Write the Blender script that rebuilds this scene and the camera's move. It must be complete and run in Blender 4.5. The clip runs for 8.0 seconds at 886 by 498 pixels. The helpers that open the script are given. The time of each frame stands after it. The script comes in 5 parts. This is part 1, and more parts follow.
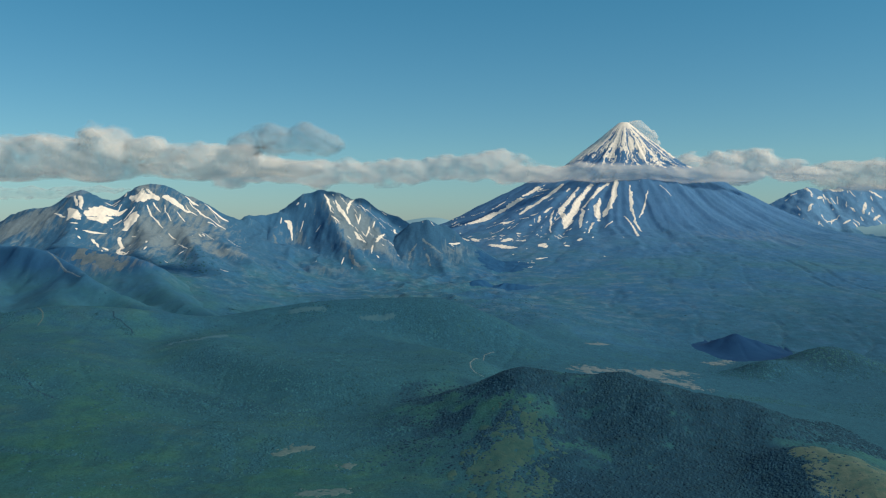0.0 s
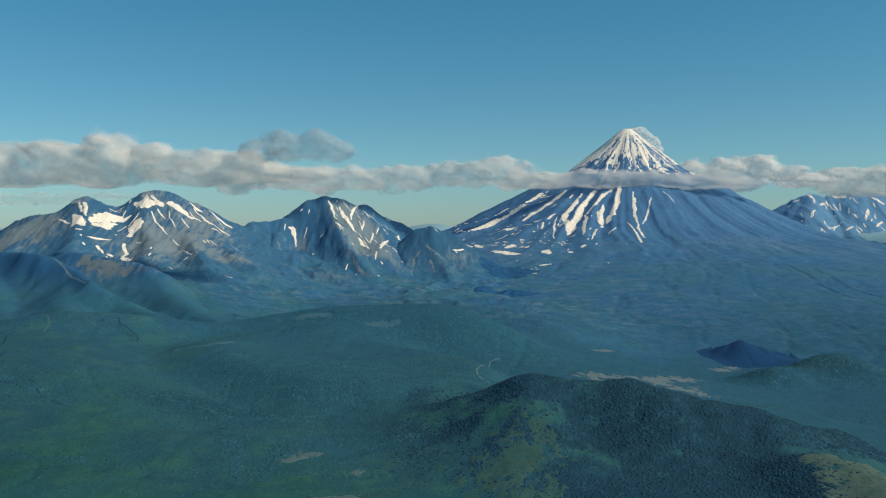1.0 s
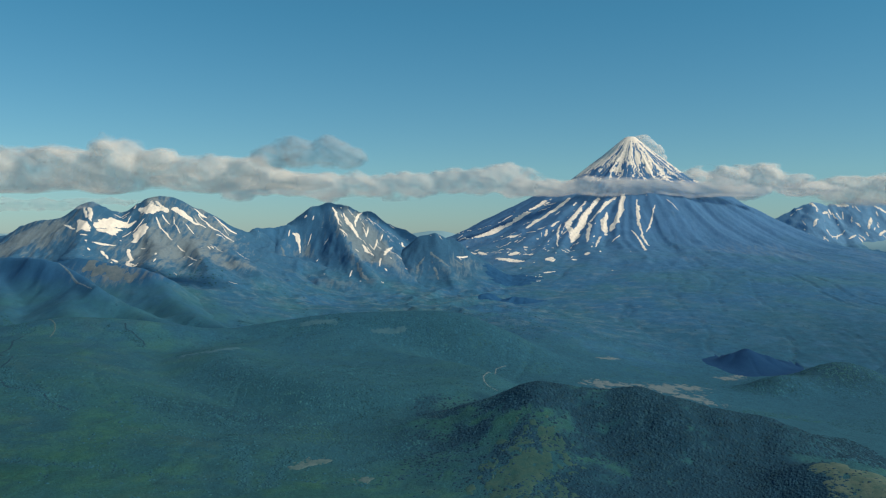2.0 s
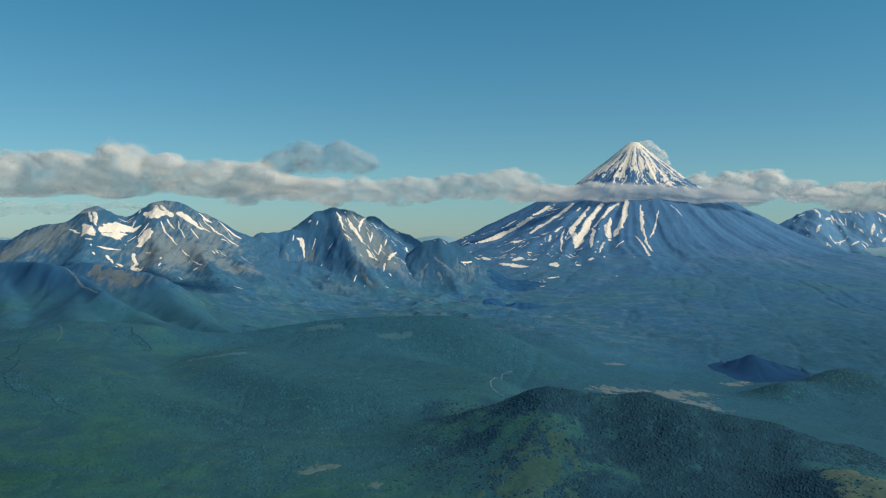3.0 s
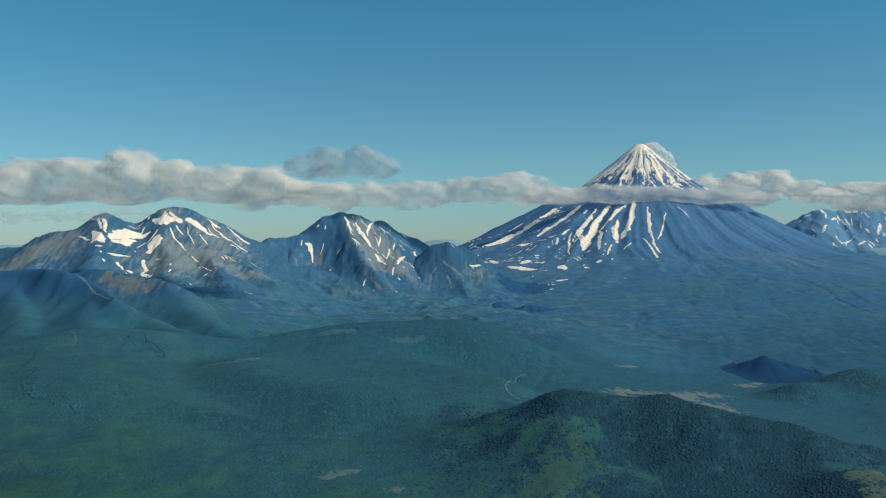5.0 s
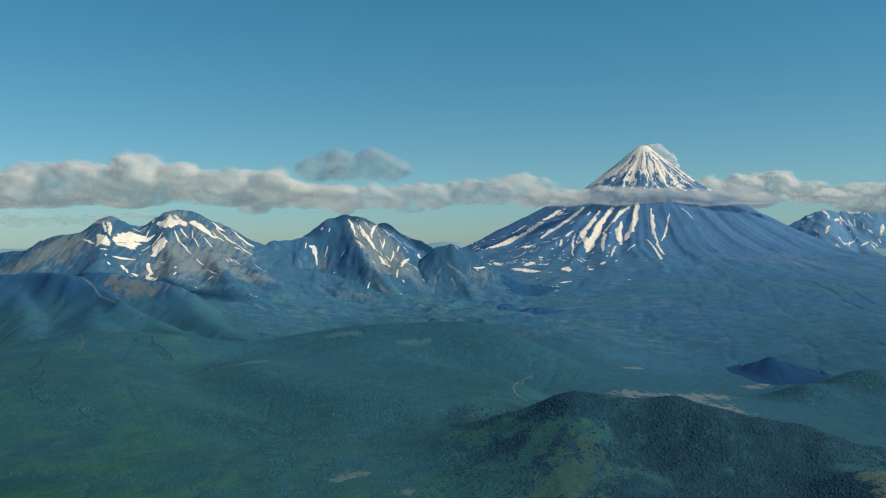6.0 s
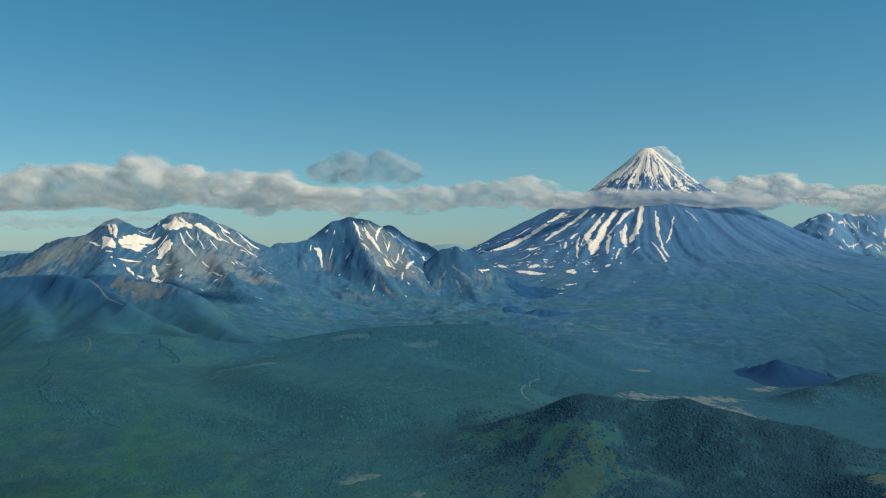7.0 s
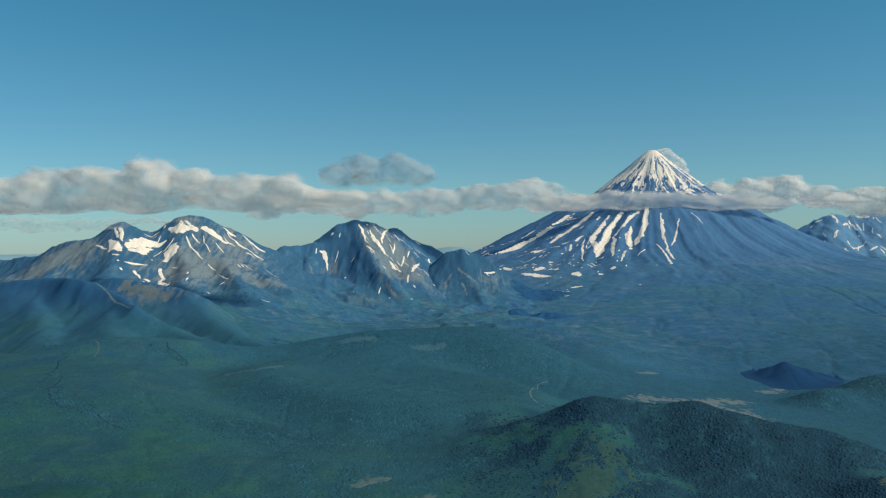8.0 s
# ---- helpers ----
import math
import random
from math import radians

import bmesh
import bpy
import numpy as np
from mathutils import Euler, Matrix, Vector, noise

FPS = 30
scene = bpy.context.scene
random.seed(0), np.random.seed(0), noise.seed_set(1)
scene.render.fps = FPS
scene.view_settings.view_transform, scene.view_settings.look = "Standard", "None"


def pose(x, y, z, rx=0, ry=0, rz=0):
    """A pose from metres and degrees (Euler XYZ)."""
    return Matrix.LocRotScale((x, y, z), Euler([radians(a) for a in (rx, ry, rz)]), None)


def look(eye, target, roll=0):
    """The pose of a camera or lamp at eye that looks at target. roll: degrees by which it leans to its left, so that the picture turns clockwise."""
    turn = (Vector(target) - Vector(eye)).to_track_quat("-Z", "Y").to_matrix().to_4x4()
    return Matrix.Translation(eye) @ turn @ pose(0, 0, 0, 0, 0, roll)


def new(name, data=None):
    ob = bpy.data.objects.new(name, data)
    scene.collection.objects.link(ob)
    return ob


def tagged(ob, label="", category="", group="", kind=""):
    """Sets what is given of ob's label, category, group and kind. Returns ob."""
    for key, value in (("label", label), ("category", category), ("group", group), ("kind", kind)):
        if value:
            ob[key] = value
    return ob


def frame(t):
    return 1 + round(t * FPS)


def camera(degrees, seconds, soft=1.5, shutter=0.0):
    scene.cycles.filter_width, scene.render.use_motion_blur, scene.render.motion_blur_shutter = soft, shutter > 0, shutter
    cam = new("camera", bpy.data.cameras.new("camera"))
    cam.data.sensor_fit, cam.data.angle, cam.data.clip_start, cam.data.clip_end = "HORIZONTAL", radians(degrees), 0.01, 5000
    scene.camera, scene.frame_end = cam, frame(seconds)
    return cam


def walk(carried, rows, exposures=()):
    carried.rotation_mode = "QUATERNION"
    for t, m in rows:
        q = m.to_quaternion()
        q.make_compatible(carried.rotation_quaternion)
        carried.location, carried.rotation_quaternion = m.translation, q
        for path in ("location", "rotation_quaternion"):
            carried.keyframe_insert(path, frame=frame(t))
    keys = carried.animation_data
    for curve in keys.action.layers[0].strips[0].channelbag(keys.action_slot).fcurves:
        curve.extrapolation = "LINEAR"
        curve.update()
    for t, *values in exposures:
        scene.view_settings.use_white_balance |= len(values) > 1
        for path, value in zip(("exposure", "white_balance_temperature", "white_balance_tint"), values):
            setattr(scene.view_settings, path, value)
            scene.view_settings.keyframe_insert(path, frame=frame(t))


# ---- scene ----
cam = camera(53.2, 8.0, soft=1.2)
walk(cam, [
    (0, pose(0.00, 0, 200, 88.134, 0.000, 0.000)),
    (0.5, pose(-2.09, 0, 200, 88.313, 0.072, 0.033)),
    (1, pose(-4.27, 0, 200, 88.545, -0.023, 0.096)),
    (1.5, pose(-6.60, 0, 200, 88.778, -0.144, 0.135)),
    (3, pose(-13.83, 0, 200, 89.326, -0.394, 0.304)),
    (3.5, pose(-15.90, 0, 200, 89.407, -0.317, 0.371)),
    (4, pose(-18.34, 0, 200, 89.468, -0.186, 0.418)),
    (4.5, pose(-20.40, 0, 200, 89.512, -0.028, 0.474)),
    (6, pose(-27.23, 0, 200, 89.705, 0.303, 0.642)),
    (6.5, pose(-29.55, 0, 200, 89.785, 0.296, 0.715)),
    (7, pose(-31.77, 0, 200, 89.861, 0.286, 0.804)),
    (7.5, pose(-34.02, 0, 200, 89.939, 0.330, 0.893)),
    (8, pose(-36.00, 0, 200, 90.037, 0.394, 1.014)),
], exposures=((0.0, 0.0), (8.0, 0.0)))
# ---------------------------------------------------------------- daylight
SUN_ELEVATION, SUN_AZIMUTH = 40.0, 108.0  # azimuth clockwise from the way ahead
world = bpy.data.worlds.new("sky")
scene.world = world
world.use_nodes = True
wn = world.node_tree
sky = wn.nodes.new("ShaderNodeTexSky")
sky.sky_type = "NISHITA"
sky.sun_disc = False
sky.sun_elevation, sky.sun_rotation = radians(SUN_ELEVATION), radians(SUN_AZIMUTH)
sky.altitude, sky.air_density, sky.dust_density, sky.ozone_density = 1500.0, 1.0, 0.4, 2.0
wn.nodes["Background"].inputs["Strength"].default_value = 0.0855
way = wn.nodes.new("ShaderNodeTexCoord")
split = wn.nodes.new("ShaderNodeSeparateXYZ")
wn.links.new(way.outputs["Generated"], split.inputs[0])
air = wn.nodes.new("ShaderNodeValToRGB")
air.color_ramp.elements[0].position, air.color_ramp.elements[0].color = 0.0, (0.50, 0.69, 0.82, 1)
air.color_ramp.elements[1].position, air.color_ramp.elements[1].color = 0.24, (0.40, 0.99, 1.02, 1)
air.color_ramp.elements.new(0.07).color = (0.575, 0.90, 0.925, 1)
wn.links.new(split.outputs[2], air.inputs[0])
tint = wn.nodes.new("ShaderNodeMix")
tint.data_type, tint.blend_type = "RGBA", "MULTIPLY"
tint.inputs[0].default_value = 1.0
wn.links.new(sky.outputs[0], tint.inputs[6])
wn.links.new(air.outputs[0], tint.inputs[7])
wn.links.new(tint.outputs[2], wn.nodes["Background"].inputs["Color"])
scene.cycles.transparent_max_bounces = 32

sun_data = bpy.data.lights.new("sun", "SUN")
sun_data.energy, sun_data.angle, sun_data.color = 3.85, radians(11.0), (1.0, 0.875, 0.68)
sun_lamp = new("sun", sun_data)
sun_way = Vector((math.sin(radians(SUN_AZIMUTH)) * math.cos(radians(SUN_ELEVATION)),
                  math.cos(radians(SUN_AZIMUTH)) * math.cos(radians(SUN_ELEVATION)), math.sin(radians(SUN_ELEVATION))))
sun_lamp.matrix_world = look(sun_way * 3000, (0, 0, 0))


# ---------------------------------------------------------------- materials
def material(name, roughness=0.95):
    m = bpy.data.materials.new(name)
    m.use_nodes = True
    b = m.node_tree.nodes["Principled BSDF"]
    b.inputs["Roughness"].default_value = roughness
    b.inputs["Specular IOR Level"].default_value = 0.15
    return m, m.node_tree, b


def tex_noise(nt, scale, detail=5.0, rough=0.55, stretch=None, distortion=0.0, kind="FBM"):
    """Noise in world metres; scale is one over the size in metres."""
    geo = nt.nodes.new("ShaderNodeNewGeometry")
    out = geo.outputs["Position"]
    if stretch:
        mp = nt.nodes.new("ShaderNodeMapping")
        mp.inputs["Scale"].default_value = stretch
        nt.links.new(out, mp.inputs["Vector"])
        out = mp.outputs[0]
    n = nt.nodes.new("ShaderNodeTexNoise")
    n.noise_type = kind
    n.inputs["Scale"].default_value, n.inputs["Detail"].default_value = scale, detail
    n.inputs["Roughness"].default_value, n.inputs["Distortion"].default_value = rough, distortion
    nt.links.new(out, n.inputs["Vector"])
    return n.outputs[0]


def ramp(nt, value, stops):
    r = nt.nodes.new("ShaderNodeValToRGB")
    e = r.color_ramp.elements
    while len(e) < len(stops):
        e.new(0.5)
    for k, (pos, c) in zip(e, stops):
        k.position = pos
        k.color = (*c, 1) if isinstance(c, tuple) else (c, c, c, 1)
    nt.links.new(value, r.inputs[0])
    return r.outputs[0]


def maths(nt, op, a, b=None, clamp=False):
    n = nt.nodes.new("ShaderNodeMath")
    n.operation, n.use_clamp = op, clamp
    for i, v in enumerate((a, b)):
        if v is None:
            continue
        if isinstance(v, (int, float)):
            n.inputs[i].default_value = v
        else:
            nt.links.new(v, n.inputs[i])
    return n.outputs[0]


def mixed(nt, fac, a, b, blend="MIX"):
    n = nt.nodes.new("ShaderNodeMix")
    n.data_type, n.blend_type = "RGBA", blend
    for i, v in ((0, fac), (6, a), (7, b)):
        if isinstance(v, (int, float)):
            n.inputs[i].default_value = v
        elif isinstance(v, tuple):
            n.inputs[i].default_value = (*v, 1)
        else:
            nt.links.new(v, n.inputs[i])
    return n.outputs[2]


def altitude(nt, low, high):
    """0 at the height low, 1 at the height high, in metres."""
    geo = nt.nodes.new("ShaderNodeNewGeometry")
    sep = nt.nodes.new("ShaderNodeSeparateXYZ")
    nt.links.new(geo.outputs["Position"], sep.inputs[0])
    n = nt.nodes.new("ShaderNodeMapRange")
    n.inputs[1].default_value, n.inputs[2].default_value = low, high
    nt.links.new(sep.outputs[2], n.inputs[0])
    return n.outputs[0]


def attribute(nt, name):
    n = nt.nodes.new("ShaderNodeAttribute")
    n.attribute_name = name
    return n.outputs["Fac"]


def relief(nt, b, value, distance, strength=0.6):
    n = nt.nodes.new("ShaderNodeBump")
    n.inputs["Strength"].default_value, n.inputs["Distance"].default_value = strength, distance
    nt.links.new(value, n.inputs["Height"])
    nt.links.new(n.outputs[0], b.inputs["Normal"])


# valley greens lean blue, with the haze over the land mixed in
GRASS, GRASS_PALE, SCRUB = (0.022, 0.097, 0.087), (0.040, 0.126, 0.086), (0.017, 0.077, 0.102)
SHRUB = (0.017, 0.070, 0.088)
HAZY_FELL, HAZY_FELL_DARK = (0.032, 0.129, 0.240), (0.025, 0.110, 0.230)
HAZY_SLATE, HAZY_SLATE_DARK, SCREE = (0.058, 0.158, 0.270), (0.041, 0.138, 0.255), (0.190, 0.258, 0.305)
HAZY_BASALT, HAZY_BASALT_DARK = (0.074, 0.190, 0.356), (0.056, 0.162, 0.326)


def cover(nt, mid):
    """The colour of heath, scrub, bare ground and fell, as they share out the land; the fell blue holds distance haze.
    """
    big = tex_noise(nt, 1 / 120, 6, 0.6)
    low = mixed(nt, ramp(nt, big, [(0.41, 0.0), (0.59, 1.0)]), SCRUB, GRASS)
    low = mixed(nt, ramp(nt, mid, [(0.48, 0.0), (0.72, 0.7)]), low, GRASS_PALE)
    low = mixed(nt, ramp(nt, tex_noise(nt, 1 / 17, 5, 0.6, (1, 0.75, 1), 0.5), [(0.54, 0.0), (0.63, 0.55)]), low, SHRUB)
    low = mixed(nt, ramp(nt, tex_noise(nt, 1 / 52, 6, 0.7, (0.6, 1, 1), 0.4), [(0.52, 0.0), (0.68, 0.5)]), low, (0.047, 0.108, 0.094))
    fell = mixed(nt, ramp(nt, mid, [(0.35, 0.0), (0.65, 1.0)]), HAZY_FELL_DARK, HAZY_FELL)
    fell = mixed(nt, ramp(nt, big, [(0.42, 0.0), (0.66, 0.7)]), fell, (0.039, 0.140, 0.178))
    # the fell mask blends ground and wood floor towards haze blue
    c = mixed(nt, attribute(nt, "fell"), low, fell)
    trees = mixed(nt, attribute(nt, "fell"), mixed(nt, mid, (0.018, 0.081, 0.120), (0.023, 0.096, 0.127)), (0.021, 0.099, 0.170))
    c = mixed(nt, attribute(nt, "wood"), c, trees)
    # near-black tone for the shade under close trees and on dark slopes
    c = mixed(nt, attribute(nt, "wood_shade"), c, (0.010, 0.048, 0.082))
    c = mixed(nt, 0.8, c, ramp(nt, tex_noise(nt, 1 / 11, 6, 0.7, (1, 0.9, 1)), [(0.3, 0.88), (0.7, 1.12)]), "MULTIPLY")
    grain = tex_noise(nt, 1 / 9, 7, 0.72, (1, 0.8, 1), 0.3)
    c = mixed(nt, attribute(nt, "fell"), c, mixed(nt, 1.0, c, ramp(nt, grain, [(0.32, 0.84), (0.68, 1.18)]), "MULTIPLY"))
    bare = tex_noise(nt, 1 / 20, 8, 0.72, (0.7, 1.0, 1.0), 0.3)
    dirt = maths(nt, "MULTIPLY", attribute(nt, "scree"), ramp(nt, bare, [(0.50, 0.0), (0.68, 0.6)]))
    c = mixed(nt, dirt, c, (0.150, 0.225, 0.262))
    return mixed(nt, maths(nt, "MULTIPLY", attribute(nt, "gully"), 0.75), c, (0.030, 0.100, 0.165))


def ground_material():
    m, nt, b = material("valley_heath")
    mid = tex_noise(nt, 1 / 30, 6, 0.65)
    fine = tex_noise(nt, 1 / 2.2, 4, 0.7)
    c = mixed(nt, 0.75, cover(nt, mid), ramp(nt, fine, [(0.35, 0.80), (0.65, 1.18)]), "MULTIPLY")
    nt.links.new(c, b.inputs["Base Color"])
    relief(nt, b, maths(nt, "ADD", fine, maths(nt, "MULTIPLY", mid, 3.0)), 1.2, 0.6)
    return m


def rock_material(name, green_low, green_high, scree=0.5, flecks=0.0, dark=HAZY_SLATE_DARK, light=HAZY_SLATE, pale=SCREE, grit=0.8):
    """Rock blued for the haze before it, with fans of pale scree, above the green shoulders."""
    m, nt, b = material(name)
    big = tex_noise(nt, 1 / 75, 6, 0.6)
    mid = tex_noise(nt, 1 / 24, 7, 0.65, (1, 0.8, 1))
    fine = tex_noise(nt, 1 / 4, 5, 0.75, (1, 0.7, 1))
    run = tex_noise(nt, 1 / 11, 6, 0.65, (1.6, 0.28, 0.28), 0.4)
    crag = tex_noise(nt, 1 / 16, 6, 0.6, (1.3, 0.3, 0.35), 0.6, "RIDGED_MULTIFRACTAL")
    c = mixed(nt, ramp(nt, run, [(0.32, 0.0), (0.68, 1.0)]), dark, light)
    c = mixed(nt, 0.6 * grit, c, ramp(nt, crag, [(0.05, 0.7), (0.30, 1.0), (0.6, 1.35)]), "MULTIPLY")
    # stones fallen below the crags lie in fans that thin out at their edges
    fan = maths(nt, "ADD", attribute(nt, "talus"), maths(nt, "MULTIPLY", maths(nt, "SUBTRACT", run, 0.5), 2.4))
    c = mixed(nt, maths(nt, "MULTIPLY", ramp(nt, fan, [(0.30, 0.0), (0.75, 1.0)]), scree), c, pale)
    if flecks:
        f = tex_noise(nt, 1 / 6, 5, 0.6, (2.0, 0.5, 0.5), 0.8)
        c = mixed(nt, maths(nt, "MULTIPLY", ramp(nt, f, [(0.66, 0.0), (0.70, 1.0)]), altitude(nt, flecks, flecks + 40)), c, (0.66, 0.65, 0.63))
    up = maths(nt, "ADD", altitude(nt, green_low, green_high), maths(nt, "MULTIPLY", maths(nt, "SUBTRACT", mid, 0.5), 1.3), True)
    up = maths(nt, "ADD", up, maths(nt, "MULTIPLY", attribute(nt, "talus"), 0.5), True)
    c = mixed(nt, up, cover(nt, mid), c)
    c = mixed(nt, grit, c, ramp(nt, fine, [(0.36, 0.78), (0.64, 1.20)]), "MULTIPLY")
    nt.links.new(c, b.inputs["Base Color"])
    relief(nt, b, maths(nt, "ADD", maths(nt, "MULTIPLY", run, 0.7), fine), 1.2, 0.55 * grit)
    return m


def snow_material():
    m, nt, b = material("old_snow", 0.7)
    n = tex_noise(nt, 1 / 7, 5, 0.6)
    nt.links.new(ramp(nt, n, [(0.3, (0.71, 0.665, 0.60)), (0.6, (0.87, 0.805, 0.70))]), b.inputs["Base Color"])
    relief(nt, b, n, 0.6, 0.4)
    return m


def plain_material(name, a, c, size, bump=0.5):
    m, nt, b = material(name)
    n = tex_noise(nt, 1 / size, 6, 0.65)
    nt.links.new(ramp(nt, n, [(0.35, a), (0.65, c)]), b.inputs["Base Color"])
    relief(nt, b, n, bump, 0.6)
    return m


def leaf_material(name, deep=1.0, hue=(1.0, 1.0, 1.0)):
    m, nt, b = material(name)
    geo = nt.nodes.new("ShaderNodeNewGeometry")
    n = tex_noise(nt, 1 / 45, 4, 0.6)
    # leaf greens lean blue to hold some haze
    c = ramp(nt, geo.outputs["Random Per Island"], [(0.0, (0.020, 0.090, 0.134)), (0.6, (0.024, 0.102, 0.138)), (1.0, (0.028, 0.110, 0.136))])
    c = mixed(nt, 0.7, c, ramp(nt, n, [(0.35, 0.80 * deep), (0.65, 1.15 * deep)]), "MULTIPLY")
    c = mixed(nt, 1.0, c, ramp(nt, tex_noise(nt, 1 / 8, 4, 0.6), [(0.34, 0.74), (0.66, 1.24)]), "MULTIPLY")
    c = mixed(nt, ramp(nt, tex_noise(nt, 1 / 70, 5, 0.6), [(0.50, 0.0), (0.66, 0.5 * deep * deep)]), c, (0.036, 0.116, 0.092))
    c = mixed(nt, 1.0, c, hue, "MULTIPLY")
    nt.links.new(c, b.inputs["Base Color"])
    return m


def cloud_material(name, tone, opacity, grain=34):
    """White droplets: part of the light goes through, and a thin shell lets the view through as well."""
    m, nt, b = material(name, 1.0)
    b.inputs["Specular IOR Level"].default_value = 0.0
    b.inputs["Base Color"].default_value = (*tone, 1)
    tr = nt.nodes.new("ShaderNodeBsdfTranslucent")
    tr.inputs[0].default_value = (*tone, 1)
    mx = nt.nodes.new("ShaderNodeMixShader")
    mx.inputs[0].default_value = 0.58
    nt.links.new(b.outputs[0], mx.inputs[1])
    nt.links.new(tr.outputs[0], mx.inputs[2])
    out = mx.outputs[0]
    if opacity < 1:
        hole = nt.nodes.new("ShaderNodeBsdfTransparent")
        m2 = nt.nodes.new("ShaderNodeMixShader")
        n = tex_noise(nt, 1 / grain, 4, 0.6)
        nt.links.new(ramp(nt, n, [(0.22, 0.0), (0.78, opacity * 2)]), m2.inputs[0])
        nt.links.new(hole.outputs[0], m2.inputs[1])
        nt.links.new(out, m2.inputs[2])
        out = m2.outputs[0]
    nt.links.new(out, nt.nodes["Material Output"].inputs["Surface"])
    return m


HEATH = ground_material()
SNOW = snow_material()
# blue in these rock colours stands for haze in front of the mountains
TWIN_ROCK = rock_material("hazy_ridge_rock", 112, 170, 0.9, 200, (0.036, 0.126, 0.240), (0.050, 0.150, 0.262), (0.178, 0.232, 0.262), 0.5)
PEAK_ROCK = rock_material("hazy_peak_rock", 112, 170, 0.85, 220, (0.034, 0.126, 0.248), (0.046, 0.146, 0.268), (0.172, 0.230, 0.264), 0.42)
KNOLL_ROCK = rock_material("hazy_knoll_rock", 105, 160, 0.7, 0.0, (0.030, 0.108, 0.208), (0.040, 0.130, 0.235), (0.160, 0.222, 0.258), 0.45)
# strong blue of the cone is air haze put into the rock colour
CONE_ROCK = rock_material("hazy_cone_rock", 110, 215, 0.6, 0.0, HAZY_BASALT_DARK, HAZY_BASALT, (0.125, 0.200, 0.285), 0.3)
# far mountain: rock lightened and blued for haze
FAR_ROCK = rock_material("hazy_far_rock", 120, 180, 0.3, 230.0, (0.108, 0.262, 0.455), (0.134, 0.294, 0.475), grit=0.5)
# bluff rock colour holds haze and the cloud shade on its face
BLUFF_ROCK = rock_material("shaded_bluff_rock", 122, 150, 0.8, 0.0, (0.021, 0.098, 0.212), (0.028, 0.112, 0.228), (0.150, 0.180, 0.195), 0.25)
SPUR_GRASS = plain_material("dry_spur_grass", (0.023, 0.080, 0.080), (0.043, 0.096, 0.084), 6, 1.0)
TAN_GRASS = plain_material("dry_grass", (0.050, 0.108, 0.096), (0.098, 0.140, 0.114), 5, 1.0)
# small cone: cloud shade painted as a dark blue ground colour
SHADED_HEATH = plain_material("shaded_heath", (0.006, 0.044, 0.122), (0.009, 0.052, 0.132), 10, 0.5)
LEAVES = leaf_material("birch_and_alder", 0.97, (1.0, 0.98, 0.99))
# bluer copy of the leaves, hazed for trees farther out
HAZY_LEAVES = leaf_material("hazy_scrub", 1.0, (0.94, 0.98, 1.12))
# the same leaf colours, much darker on the hill
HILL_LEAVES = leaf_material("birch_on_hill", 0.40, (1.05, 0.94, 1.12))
DARK_LEAVES = leaf_material("willow", 0.82)
SAND = plain_material("pale_sand", (0.052, 0.110, 0.120), (0.088, 0.142, 0.150), 4, 0.3)
# dark blue that stands for cloud shade on the foothills
CLOUD_SHADE = plain_material("cloud_shade_blue", (0.012, 0.074, 0.180), (0.019, 0.090, 0.200), 9, 0.8)
STREAM = plain_material("peaty_stream", (0.012, 0.048, 0.082), (0.018, 0.060, 0.094), 3, 0.1)
GRAVEL = plain_material("pale_gravel", (0.085, 0.140, 0.165), (0.150, 0.195, 0.215), 4, 0.3)
MEADOW = plain_material("pale_meadow_grass", (0.036, 0.112, 0.158), (0.052, 0.132, 0.172), 10, 0.4)
SCREE_FAN = plain_material("grey_scree", (0.085, 0.155, 0.215), (0.165, 0.215, 0.245), 5, 1.0)
BROWN_SCREE = plain_material("brown_scree", (0.082, 0.130, 0.165), (0.135, 0.172, 0.195), 8, 1.0)
# skyline hills take the pale blue of haze as their colour
HAZY_HILL = plain_material("hazy_skyline", (0.20, 0.36, 0.44), (0.23, 0.39, 0.46), 120, 1.0)
CLOUD_WHITE = [cloud_material("cloud_white_%d" % k, (0.99, 0.97, 0.925), o) for k, o in enumerate((0.05, 0.065, 0.085, 0.115, 0.15, 0.185, 0.22))]
CLOUD_THIN = [cloud_material("cloud_thin_%d" % k, (0.99, 0.97, 0.925), o) for k, o in enumerate((0.04, 0.055, 0.07, 0.09, 0.115, 0.14, 0.16))]
# grey tone stands in for the shaded side of the small cloud
CLOUD_SHADED = [cloud_material("cloud_shaded_%d" % k, (0.74, 0.78, 0.80), o, 9) for k, o in enumerate((0.02, 0.028, 0.035, 0.043, 0.052, 0.062, 0.07))]


# ---------------------------------------------------------------- the lie of the land
def lattice(ix, iy, seed):
    h = (ix.astype(np.int64) * 374761393 + iy.astype(np.int64) * 668265263 + seed * 1442695041) & 0xFFFFFFFF
    h = ((h ^ (h >> 13)) * 1274126177) & 0xFFFFFFFF
    return ((h ^ (h >> 16)) & 0xFFFF) / 32767.5 - 1.0


def vnoise(x, y, seed=0):
    """Smooth value noise in -1..1."""
    ix, iy = np.floor(x), np.floor(y)
    u, v = x - ix, y - iy
    u, v = u * u * u * (u * (u * 6 - 15) + 10), v * v * v * (v * (v * 6 - 15) + 10)
    a, b = lattice(ix, iy, seed), lattice(ix + 1, iy, seed)
    c, d = lattice(ix, iy + 1, seed), lattice(ix + 1, iy + 1, seed)
    return (a * (1 - u) + b * u) * (1 - v) + (c * (1 - u) + d * u) * v


